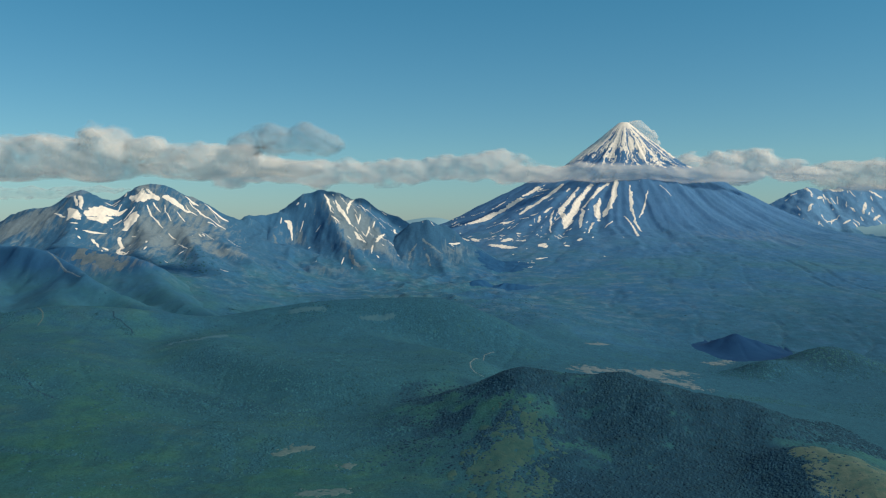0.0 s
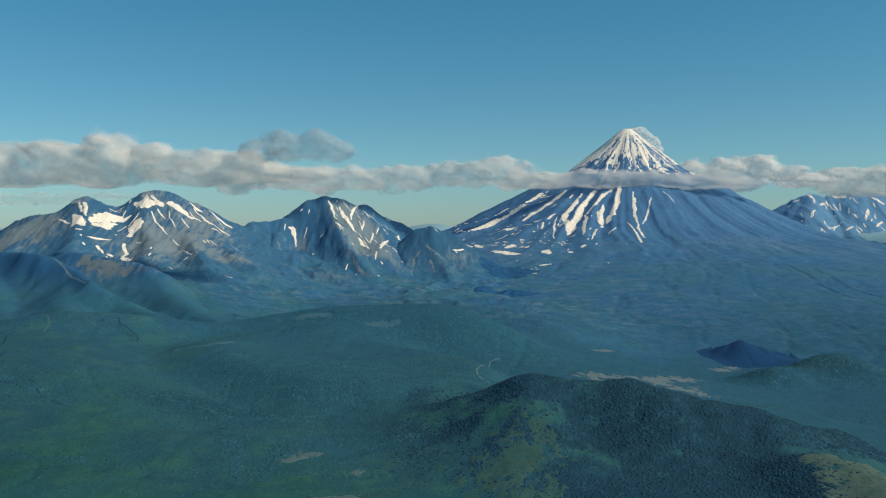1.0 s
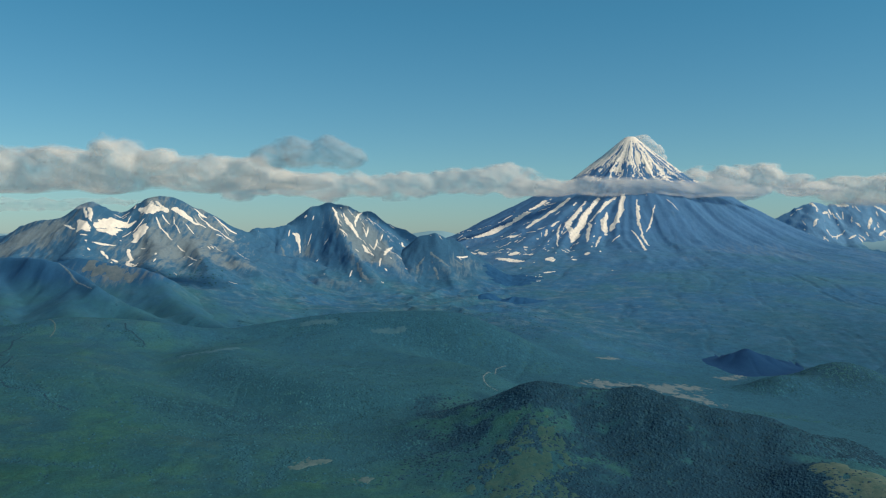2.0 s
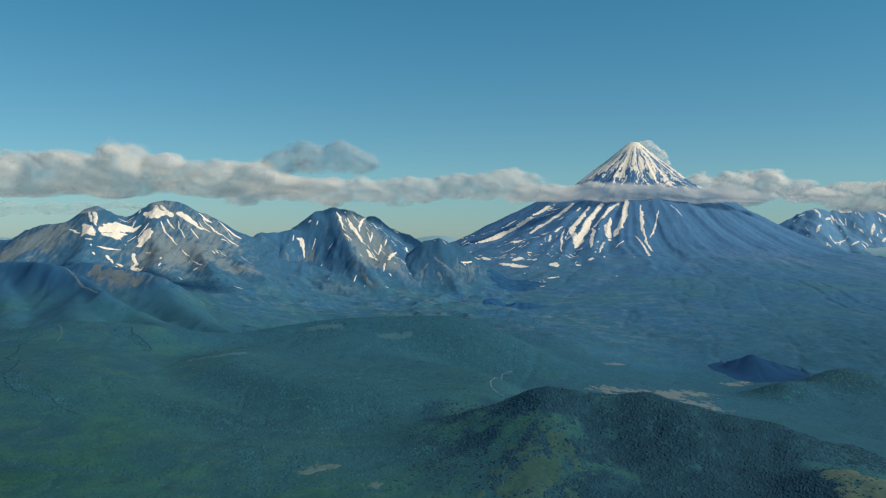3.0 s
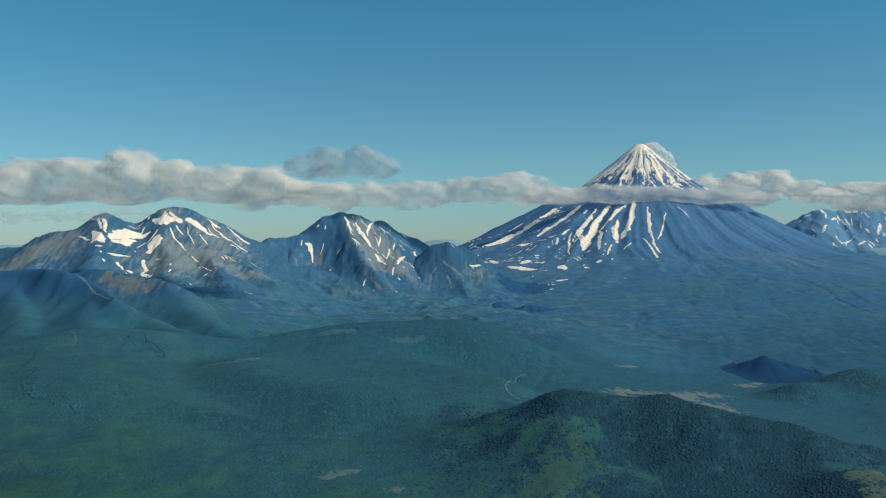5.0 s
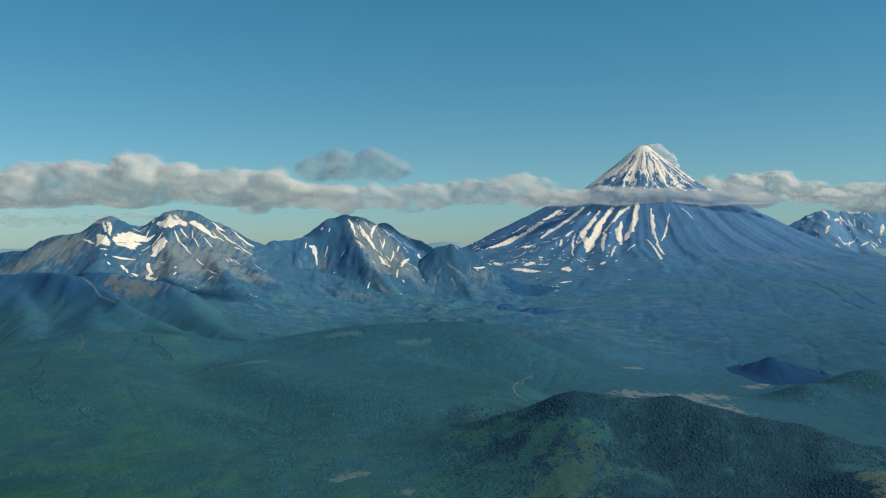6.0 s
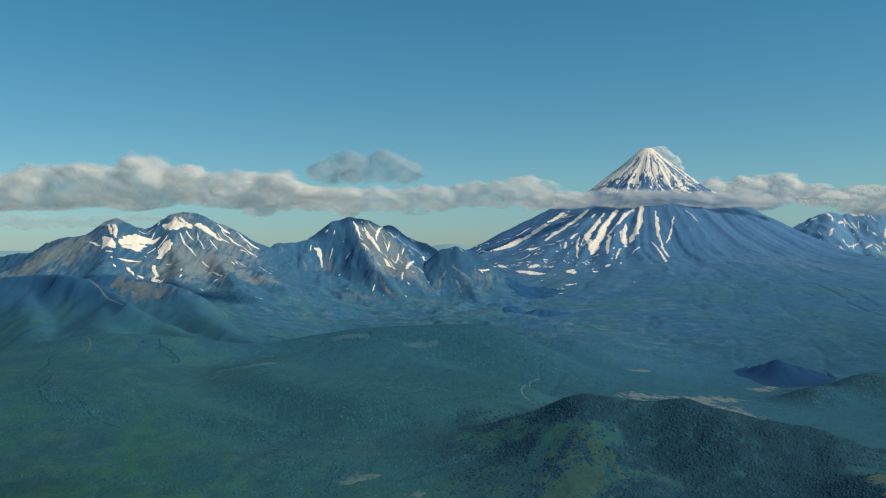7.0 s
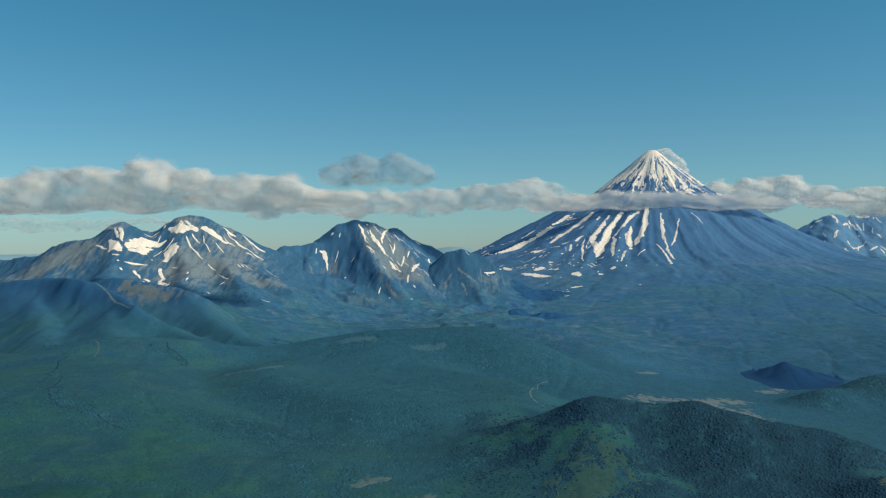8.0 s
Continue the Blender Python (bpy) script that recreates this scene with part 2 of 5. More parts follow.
def fbm(x, y, size, octaves=4, seed=0, gain=0.5):
    total, amp, norm = 0.0, 1.0, 0.0
    for o in range(octaves):
        c, s = math.cos(o * 1.1), math.sin(o * 1.1)
        total = total + amp * vnoise((c * x - s * y) / size + 7.3 * o, (s * x + c * y) / size - 3.1 * o, seed + o)
        norm += amp
        amp *= gain
        size *= 0.5
    return total / norm


def ridged(x, y, size, octaves=4, seed=0):
    """0..1, with sharp crests."""
    total, amp, norm = 0.0, 1.0, 0.0
    for o in range(octaves):
        c, s = math.cos(o * 0.9 + 0.4), math.sin(o * 0.9 + 0.4)
        n = 1 - np.abs(vnoise((c * x - s * y) / size + 5.7 * o, (s * x + c * y) / size + 2.3 * o, seed + o))
        total = total + amp * n * n
        norm += amp
        amp *= 0.5
        size *= 0.5
    return total / norm


def step(a, b, x):
    t = np.clip((x - a) / (b - a), 0, 1)
    return t * t * (3 - 2 * t)


def softmax2(a, b, k):
    return (a + b + np.sqrt((a - b) ** 2 + k * k)) / 2


def crest(x, y, points, drop, reach, blunt=2.0, fall=0.17):
    """Height below a crest line: it falls by drop over the distance reach, ever more gently."""
    best = np.full(np.shape(x), -1e6)
    for (x0, y0, z0), (x1, y1, z1) in zip(points[:-1], points[1:]):
        dx, dy = x1 - x0, y1 - y0
        t = np.clip(((x - x0) * dx + (y - y0) * dy) / (dx * dx + dy * dy), 0, 1)
        d = np.sqrt((x - x0 - t * dx) ** 2 + (y - y0 - t * dy) ** 2 + blunt * blunt) - blunt
        best = np.maximum(best, z0 + t * (z1 - z0) - drop * (1 - np.exp(-d / reach)) - fall * d)
    return best


def dome(x, y, cx, cy, rx, ry, h, turn=0.0):
    c, s = math.cos(radians(turn)), math.sin(radians(turn))
    u, v = (c * (x - cx) + s * (y - cy)) / rx, (c * (y - cy) - s * (x - cx)) / ry
    return h * np.exp(-(u * u + v * v))


def ravines(x, y):
    """Stream beds cut into the valley floor, 0 to 1."""
    wx, wy = x + 40 * fbm(x, y, 260, 3, 51), y + 40 * fbm(x, y, 260, 3, 52)
    r = np.exp(-(vnoise(wx / 150, wy / 190, 70) / 0.035) ** 2) + 0.6 * np.exp(-(vnoise(wx / 75, wy / 110, 71) / 0.035) ** 2)
    r = r * step(300, 480, y) * step(1200, 900, y) * (1 - 0.6 * step(0, 150, x))
    return np.clip(r * (1 - dome(x, y, 60, 560, 170, 140, 1.0)), 0, 1)


def plain(x, y):
    """The valley floor and its low swells."""
    far = np.hypot(x, y)
    z = 60 + 30 * step(150, 400, -x) * step(350, 800, y + 0 * x) - 22 * step(90, 380, x) * step(1350, 1000, y)
    z = z + 32 * step(930, 1260, y) * step(420, 60, x) + 14 * step(700, 1150, y) * step(-160, -420, x)
    z = z + 30 * step(1300, 2000, y)
    z = z + (105 + 0 * z - z) * step(1700, 2600, far)
    wx, wy = x + 40 * fbm(x, y, 260, 2, 51), y + 40 * fbm(x, y, 260, 2, 52)
    z = z + dome(wx, wy, -118, 958, 112, 74, 47) + dome(wx, wy, 14, 958, 82, 66, 42) + dome(wx, wy, -300, 690, 150, 190, 15)
    # the broad wooded swell, steep towards the near left
    u, v = (wx + 105) / 155, (wy - 765) / 150
    z = z + 21 * step(1.12, 0.62, np.sqrt(u * u + v * v + 0.5 * u * v))
    z = z + dome(wx, wy, -250, 930, 150, 60, 10, 20) + dome(wx, wy, -300, 640, 150, 45, 9, -14) + dome(wx, wy, -330, 880, 110, 45, 14, 22)
    z = z + dome(wx, wy, -175, 520, 90, 34, 8, 12) + dome(wx, wy, 400, 965, 62, 50, 26, -8) + dome(wx, wy, 342, 915, 30, 26, 13)
    rough = 2.0 + 3 * step(900, 1300, y)
    z = z + rough * fbm(x, y, 120, 4, 11) * 1.3
    z = z + (15 - 9 * step(0, 250, x)) * step(1080, 1350, y) * step(2200, 1700, y) * (ridged(x, y, 62, 5, 61) - 0.55)
    return z - 1.1 * ravines(x, y)


def twin_peaks(x, y):
    wx, wy = x + 14 * fbm(x, y, 90, 3, 81), y + 14 * fbm(x, y, 90, 3, 82)
    h = crest(wx, wy, [(-893, 1530, 183), (-751, 1500, 198), (-690, 1465, 213), (-645, 1450, 221), (-632, 1448, 240), (-618, 1445, 247), (-603, 1442, 249), (-589, 1440, 247), (-578, 1442, 245), (-571, 1450, 241), (-566, 1460, 236), (-562, 1475, 232), (-556, 1485, 231), (-538, 1495, 237), (-527, 1500, 248), (-515, 1505, 256), (-504, 1508, 259), (-492, 1512, 260), (-470, 1525, 251), (-443, 1545, 239), (-406, 1580, 217), (-375, 1620, 202), (-364, 1650, 210)], 150, 225)
    h = softmax2(h, crest(wx, wy, [(-588, 1440, 246), (-559, 1350, 191), (-538, 1230, 153)], 80, 115, 10), 10)
    h = softmax2(h, crest(wx, wy, [(-502, 1508, 261), (-489, 1440, 217), (-460, 1370, 183), (-435, 1250, 150)], 80, 115, 10), 10)
    h = softmax2(h, crest(wx, wy, [(-479, 1520, 258), (-422, 1440, 191), (-351, 1280, 147)], 80, 115, 10), 10)
    h = softmax2(h, crest(wx, wy, [(-434, 1550, 241), (-375, 1470, 181), (-301, 1330, 139)], 80, 115, 10), 10)
    h = softmax2(h, crest(wx, wy, [(-674, 1470, 222), (-660, 1370, 178), (-649, 1280, 159)], 80, 115, 10), 10)
    cut = step(225, 120, h) * 0.55 + 0.45
    h = h + (ridged(x + 0.3 * y, y * 0.55, 60, 4, 21) - 0.62) * 9 * cut + 4.0 * step(125, 175, h) * (ridged(wx, wy * 0.3, 24, 3, 22) - 0.6) + 1.0 * (ridged(x, y * 0.35, 9, 3, 23) - 0.6) - 1.0
    return softmax2(h, plain(x, y), 16) - 2.5


def rocky_peak(x, y):
    wx, wy = x + 12 * fbm(x, y, 90, 3, 83), y + 12 * fbm(x, y, 90, 3, 84)
    h = crest(wx, wy, [(-364, 1650, 210), (-335, 1680, 214), (-304, 1705, 222), (-282, 1722, 237), (-273, 1730, 250), (-265, 1735, 260), (-251, 1740, 259), (-229, 1744, 259), (-211, 1750, 260), (-194, 1756, 257), (-164, 1768, 227), (-128, 1785, 221), (-94, 1800, 210), (-78, 1815, 201), (-63, 1830, 177), (7, 1790, 134)], 155, 225)
    h = softmax2(h, crest(wx, wy, [(-239, 1738, 260), (-205, 1670, 216), (-173, 1570, 160), (-130, 1500, 123)], 90, 105, 8), 9)
    h = softmax2(h, crest(wx, wy, [(-306, 1690, 222), (-309, 1590, 170), (-309, 1470, 139)], 82, 105, 10), 10)
    h = softmax2(h, crest(wx, wy, [(-162, 1765, 247), (-128, 1690, 178), (-105, 1580, 139)], 82, 105, 10), 10)
    h = h - dome(wx, wy, -268, 1652, 40, 62, 30) - dome(wx, wy, -228, 1590, 30, 50, 12)
    h = h + (ridged(x + 0.25 * y, y * 0.5, 60, 4, 31) - 0.62) * (7 * (step(260, 120, h) * 0.5 + 0.5)) + 4.0 * step(125, 175, h) * (ridged(wx, wy * 0.3, 24, 3, 32) - 0.6) + 1.2 * (ridged(x, y * 0.35, 9, 3, 33) - 0.6) - 0.8
    return softmax2(h, plain(x, y), 16) - 2.5


def dark_knoll(x, y):
    wx, wy = x + 8 * fbm(x, y, 60, 3, 85), y + 8 * fbm(x, y, 60, 3, 86)
    h = crest(wx, wy, [(-101, 1690, 157), (-53, 1680, 196), (-28, 1680, 202), (6, 1690, 190), (56, 1710, 154)], 100, 125, 5)
    h = softmax2(h, crest(wx, wy, [(-28, 1678, 201), (-16, 1610, 149), (4, 1540, 119)], 70, 80, 8), 8)
    h = softmax2(h, crest(wx, wy, [(-53, 1680, 195), (-68, 1610, 143), (-78, 1550, 121)], 70, 80, 8), 8)
    h = h + (ridged(wx, wy * 0.5, 40, 4, 41) - 0.6) * 4.5 + 1.2 * (ridged(wx, wy * 0.3, 20, 3, 42) - 0.6) + 0.7 * (ridged(x, y * 0.35, 9, 3, 43) - 0.6) - 1
    return softmax2(h, plain(x, y), 16) - 2.5


VOLCANO = (495, 2430, 467)
PROFILE_R = (0, 12, 35, 70, 130, 160, 265, 390, 480, 560, 724, 1000, 1250, 1500, 1900)
PROFILE_H = (467, 466, 446, 417, 372, 349, 299, 236, 185, 167, 137, 98, 68, 28, -60)


def gullies(x, y):
    """Dry stream beds that run down and out over the apron, 0 to 1."""
    dx, dy = x - VOLCANO[0], y - VOLCANO[1]
    r, a = np.hypot(dx, dy), np.arctan2(dx, -dy)
    a = a + 0.06 * fbm(x, y, 240, 5, 98)
    g = np.exp(-(vnoise(a * 11 + 30, r / 900, 99) / 0.016) ** 2)
    return np.maximum(g, 0.7 * np.exp(-(vnoise(a * 26 + 30, r / 600, 100) / 0.022) ** 2))


def volcano_cone(x, y):
    dx, dy = x - VOLCANO[0], y - VOLCANO[1]
    r, a = np.hypot(dx, dy), np.arctan2(dx, -dy)
    r2 = r * (1 + 0.03 * np.sin(2 * a + 1)) + 12 * fbm(x, y, 160, 3, 91)
    r2 = np.where(r < 60, r + (r2 - r) * r / 60, r2)
    ease = 65 * step(230, 420, r2)
    h = sum(np.interp(np.maximum(r2 + k * ease, 0), PROFILE_R, PROFILE_H) for k in (-1, -0.5, 0, 0.5, 1)) / 5
    a2 = a + 0.10 * fbm(x, y, 300, 3, 92)
    ribs = 0.0
    for k, amp in ((9, 0.9), (19, 0.8), (41, 0.55), (83, 0.3)):
        n = 1 - np.abs(vnoise(a2 * k / 2 + 20, r / 420 + k, 93 + k)) * 1.6
        ribs = ribs + amp * n
    depth = step(15, 160, r) * 4.2 * step(950, 350, r) + 0.8 * step(10, 60, r)
    h = h + (ribs - 1.1) * depth
    h = h + step(60, 300, r) * step(950, 450, r) * 5 * (ridged(x, y, 60, 4, 95) - 0.5)
    h = h + step(450, 800, r) * (1.6 * fbm(x, y, 260, 3, 96) + 0.8 * (ridged(x, y, 60, 4, 97) - 0.6))
    h = h - 3.2 * gullies(x, y) * step(380, 560, r)
    return h


def far_peak(x, y):
    h = crest(x, y, [(1433, 4350, 186), (1601, 4320, 288), (1703, 4300, 345), (1759, 4290, 369), (1836, 4290, 348), (1958, 4290, 386), (2118, 4280, 364), (2331, 4270, 322), (2539, 4250, 227)], 300, 330)
    return h + (ridged(x + 0.2 * y, y * 0.5, 90, 6, 101) - 0.62) * 26


def bluff(x, y):
    wx, wy = x + 12 * fbm(x, y, 70, 3, 112), y + 12 * fbm(x, y, 70, 3, 113)
    h = crest(wx, wy, [(-704, 1130, 150)] + [(-550, 1085, 168), (-518, 1075, 169), (-484, 1062, 167), (-469, 1050, 163), (-450, 1030, 155), (-421, 1000, 144), (-398, 975, 137)], 62, 62, 5)
    h = softmax2(h, crest(wx, wy, [(-520, 1165, 159), (-491, 1160, 165), (-476, 1158, 164), (-436, 1150, 157), (-399, 1140, 152), (-380, 1120, 146)], 50, 60, 6), 4)
    h = softmax2(h, crest(wx, wy, [(-560, 1070, 150), (-505, 985, 126), (-470, 920, 110), (-430, 850, 96)], 34, 60, 14), 5)
    h = softmax2(h, crest(wx, wy, [(-440, 1010, 136), (-418, 950, 124), (-385, 900, 112), (-335, 840, 100)], 36, 60, 12), 5)
    h = softmax2(h, crest(wx, wy, [(-398, 975, 134), (-350, 960, 118), (-290, 900, 104)], 34, 60, 14), 5)
    h = softmax2(h, crest(wx, wy, [(-380, 1120, 143), (-340, 1060, 122), (-280, 985, 106), (-225, 930, 94)], 40, 65, 12), 5)
    return h + (ridged(x, y * 0.7, 60, 3, 111) - 0.6) * 3 + 1.0


def wooded_hill(x, y):
    wx, wy = x + 12 * fbm(x, y, 70, 3, 121), y + 12 * fbm(x, y, 70, 3, 122)
    h = crest(wx, wy, [(-70, 590, 51), (-32, 600, 61), (6, 600, 72), (37, 594, 91), (57, 590, 101), (82, 590, 99), (104, 587, 99), (122, 582, 101), (138, 572, 99), (161, 562, 93), (191, 545, 85), (223, 528, 72)], 38, 80, 18)
    h = softmax2(h, crest(wx, wy, [(57, 585, 99), (41, 520, 80), (30, 465, 64), (21, 418, 50)], 30, 72, 24), 7)
    h = softmax2(h, crest(wx, wy, [(57, 585, 99), (69, 530, 72), (82, 480, 58), (87, 440, 47)], 28, 56, 16), 7)
    h = softmax2(h, crest(wx, wy, [(116, 582, 98), (132, 530, 76), (142, 485, 63), (147, 440, 47)], 28, 56, 16), 7)
    return softmax2(h + 2.6 * fbm(x, y, 40, 4, 123) - 3.2, plain(x, y), 8) - 1.4


def tan_hill(x, y):
    h = crest(x, y, [(172, 470, 50), (200, 480, 76), (210, 462, 77), (215, 430, 74), (237, 400, 61)], 33, 80, 14)
    h = softmax2(h, crest(x, y, [(202, 478, 77), (177, 415, 64)], 30, 60, 14), 5)
    return softmax2(h + 2.0 * fbm(x, y, 40, 4, 133) - 1.5, np.maximum(plain(x, y), wooded_hill(x, y)), 8) - 1.4


def dark_cone(x, y):
    h = crest(x, y, [(336, 1065, 57), (354, 1065, 64), (375, 1062, 56)], 42, 80, 5)
    return softmax2(h + 1.2 * fbm(x, y, 26, 3, 143), np.maximum(plain(x, y), volcano_cone(x, y)), 7) - 1.2


HILLS = (twin_peaks, rocky_peak, dark_knoll, volcano_cone, far_peak, bluff, wooded_hill, tan_hill, dark_cone)


def land(x, y):
    z = plain(x, y)
    for hill in HILLS:
        z = np.maximum(z, hill(x, y))
    return z


# ---------------------------------------------------------------- meshes from fields of heights
def sheet(name, X, Y, Z, mat, masks=None, keep=None, closed=False):
    """A mesh over a grid of points; keep drops faces, closed joins the last column to the first."""
    rows, cols = X.shape
    co = np.stack((X, Y, Z), -1).reshape(-1, 3)
    idx = np.arange(rows * cols).reshape(rows, cols)
    if closed:
        idx = np.concatenate((idx, idx[:, :1]), 1)
    quads = np.stack((idx[:-1, :-1], idx[:-1, 1:], idx[1:, 1:], idx[1:, :-1]), -1).reshape(-1, 4)
    if keep is not None:
        k = keep.reshape(-1)
        quads = quads[k[quads].any(1)]
        used = np.unique(quads)
        back = np.zeros(len(co), int)
        back[used] = np.arange(len(used))
        co, quads = co[used], back[quads]
        masks = {key: v.reshape(-1)[used] for key, v in (masks or {}).items()}
    me = bpy.data.meshes.new(name)
    me.vertices.add(len(co))
    me.vertices.foreach_set("co", co.astype(np.float32).ravel())
    me.loops.add(quads.size)
    me.loops.foreach_set("vertex_index", quads.astype(np.int32).ravel())
    me.polygons.add(len(quads))
    me.polygons.foreach_set("loop_start", np.arange(0, quads.size, 4, dtype=np.int32))
    me.update(calc_edges=True)
    me.shade_smooth()
    for key, v in (masks or {}).items():
        me.attributes.new(key, "FLOAT", "POINT").data.foreach_set("value", v.astype(np.float32).ravel())
    me.materials.append(mat)
    return me


def thing(name, label, category, kind="", group="", data=None):
    return tagged(new(name, data), label, category, group, kind)


def part(name, me, parent, label=""):
    ob = new(name, me)
    ob.parent = parent
    return tagged(ob, label)


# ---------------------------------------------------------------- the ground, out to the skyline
def cover_haze(x, y):
    # rises with distance along y, to put haze into the ground colour
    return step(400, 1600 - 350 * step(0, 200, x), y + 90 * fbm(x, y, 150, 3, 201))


def cover_scree(x, y):
    """Bare stony ground below the mountains."""
    s = step(1040, 1260, y + 60 * fbm(x, y, 90, 3, 206)) * step(420, 170, x + 60 * fbm(x, y, 120, 2, 207))
    return np.clip(s + 0.4 * step(1000, 1300, y), 0, 1)


def cover_wood(x, y):
    """How thickly trees grow, 0 to 1."""
    wx, wy = x + 30 * fbm(x, y, 120, 3, 202), y + 30 * fbm(x, y, 120, 3, 203)
    w = dome(wx, wy, -90, 740, 190, 120, 1.25, 14) + dome(wx, wy, 395, 960, 80, 60, 1.4)
    w = w + dome(wx, wy, -40, 935, 220, 75, 1.1) - dome(wx, wy, 310, 560, 75, 45, 1.1) + dome(wx, wy, -40, 570, 100, 60, 1.2) + dome(wx, wy, 330, 860, 190, 100, 1.3) + dome(wx, wy, 342, 915, 30, 24, 1.6) + dome(wx, wy, 310, 680, 190, 130, 1.5)
    # first dome is put here to darken the right apron for cloud shade
    w = w + dome(wx, wy, 620, 1080, 420, 330, 1.15) + dome(wx, wy, 115, 450, 80, 55, 1.4)
    w = w + 0.25 * step(0.1, 0.5, fbm(x, y, 110, 4, 204))
    return np.clip(w - 0.1 + 0.5 * fbm(x, y, 40, 3, 205), 0, 1) * step(1500, 1150, y)


THICKETS = ([(-339, 652), (-319, 630), (-297, 622), (-279, 604), (-261, 595)], [(-329, 630), (-308, 622), (-290, 616), (-273, 600)], [(-154, 585), (-136, 533), (-127, 513), (-115, 480)], [(-102, 541), (-107, 521), (-106, 488)],
            [(-88, 588), (-75, 610), (-53, 625), (-29, 622)], [(-219, 625), (-198, 614), (-171, 616), (-150, 631)], [(-319, 848), (-294, 830)],
            [(-470, 916), (-401, 824)], [(-251, 803), (-222, 799)])


def open_valley(x, y):
    """Where no hill stands on the valley floor."""
    return (wooded_hill(x, y) < plain(x, y)) & (tan_hill(x, y) < plain(x, y)) & (bluff(x, y) < 142) & (dark_cone(x, y) < plain(x, y))


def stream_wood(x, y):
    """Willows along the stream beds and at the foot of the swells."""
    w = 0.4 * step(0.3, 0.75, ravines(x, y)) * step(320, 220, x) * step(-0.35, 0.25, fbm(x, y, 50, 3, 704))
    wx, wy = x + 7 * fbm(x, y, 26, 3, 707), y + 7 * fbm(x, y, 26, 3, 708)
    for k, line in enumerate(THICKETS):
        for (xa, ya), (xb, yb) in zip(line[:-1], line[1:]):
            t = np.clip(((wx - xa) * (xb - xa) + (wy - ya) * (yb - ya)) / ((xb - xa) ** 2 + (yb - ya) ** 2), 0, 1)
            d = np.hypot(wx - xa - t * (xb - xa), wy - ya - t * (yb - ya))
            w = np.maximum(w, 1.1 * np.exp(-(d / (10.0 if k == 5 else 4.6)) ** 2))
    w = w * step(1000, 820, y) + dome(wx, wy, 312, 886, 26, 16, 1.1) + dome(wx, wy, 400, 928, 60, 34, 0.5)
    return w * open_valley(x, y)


def hill_wood(x, y):
    bare = np.minimum(1, (1.1 + 0.8 * fbm(x, y, 16, 3, 705)) * np.exp(-((x - (38 + (y - 515) * 0.12)) / 10) ** 2) * step(550, 515, y))
    bare = np.maximum(bare, np.exp(-((x - 85 - (500 - y) * 0.15) / 10) ** 2) * step(520, 480, y))
    thick = 0.66 + 0.5 * step(60, 120, x) + 0.8 * fbm(x, y, 45, 3, 701) + 0.9 * fbm(x, y, 13, 3, 702)
    on = step(0.1, 15 - 11 * step(50, 110, x), wooded_hill(x, y) - plain(x, y)) ** 0.8
    foot = 0.7 * cover_wood(x, y) ** 1.6 * (wooded_hill(x, y) > plain(x, y) - 0.3)
    return np.clip(np.clip(thick - 0.35 * bare, 0, 1) * on + foot * (1 - on), 0, 1)


def tan_wood(x, y):
    on = step(-0.9, 1.5, tan_hill(x, y) - np.maximum(plain(x, y), wooded_hill(x, y)))
    return on * np.clip(step(200, 180, x + 0.15 * (y - 460)) + 0.06 + 0.3 * fbm(x, y, 30, 3, 703), 0, 1)


def wood_shade(x, y):
    """Closed wood, with the shade painted into its floor, 0 to 1."""
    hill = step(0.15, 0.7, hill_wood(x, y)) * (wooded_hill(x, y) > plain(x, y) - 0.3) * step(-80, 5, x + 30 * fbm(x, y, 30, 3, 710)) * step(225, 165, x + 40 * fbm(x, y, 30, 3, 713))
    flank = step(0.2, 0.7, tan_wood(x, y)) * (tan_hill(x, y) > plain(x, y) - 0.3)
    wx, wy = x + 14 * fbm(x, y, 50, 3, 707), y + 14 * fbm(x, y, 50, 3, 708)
    # knobs paint shade on the small hills, swell flank and apron
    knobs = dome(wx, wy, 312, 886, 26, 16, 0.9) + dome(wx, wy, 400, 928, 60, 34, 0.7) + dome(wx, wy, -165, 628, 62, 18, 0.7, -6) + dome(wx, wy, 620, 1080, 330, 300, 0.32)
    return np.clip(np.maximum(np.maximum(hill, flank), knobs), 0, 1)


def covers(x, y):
    # wood mask also darkens the ground under stream thickets, as their shade would
    return {"fell": cover_haze(x, y), "wood": np.maximum(cover_wood(x, y), np.clip(1.2 * stream_wood(x, y), 0, 1)), "scree": cover_scree(x, y), "gully": 0 * x, "talus": 0 * x, "wood_shade": wood_shade(x, y)}


GRID = {}


def ground_height(x, y):
    """The height of the built ground within the fine stretch of its grid."""
    ang, rad, Z = GRID["ang"], GRID["rad"], GRID["Z"]
    a, r = np.clip(np.degrees(np.arctan2(x, y)), -32.9, 32.8), np.hypot(x, y)
    i = np.clip(((a + 33) / 0.12).astype(int), 0, 548)
    j = np.clip(np.searchsorted(rad, r) - 1, 0, len(rad) - 2)
    u, v = np.clip((a - ang[i]) / 0.12, 0, 1), np.clip((r - rad[j]) / (rad[j + 1] - rad[j]), 0, 1)
    return (Z[j, i] * (1 - u) + Z[j, i + 1] * u) * (1 - v) + (Z[j + 1, i] * (1 - u) + Z[j + 1, i + 1] * u) * v


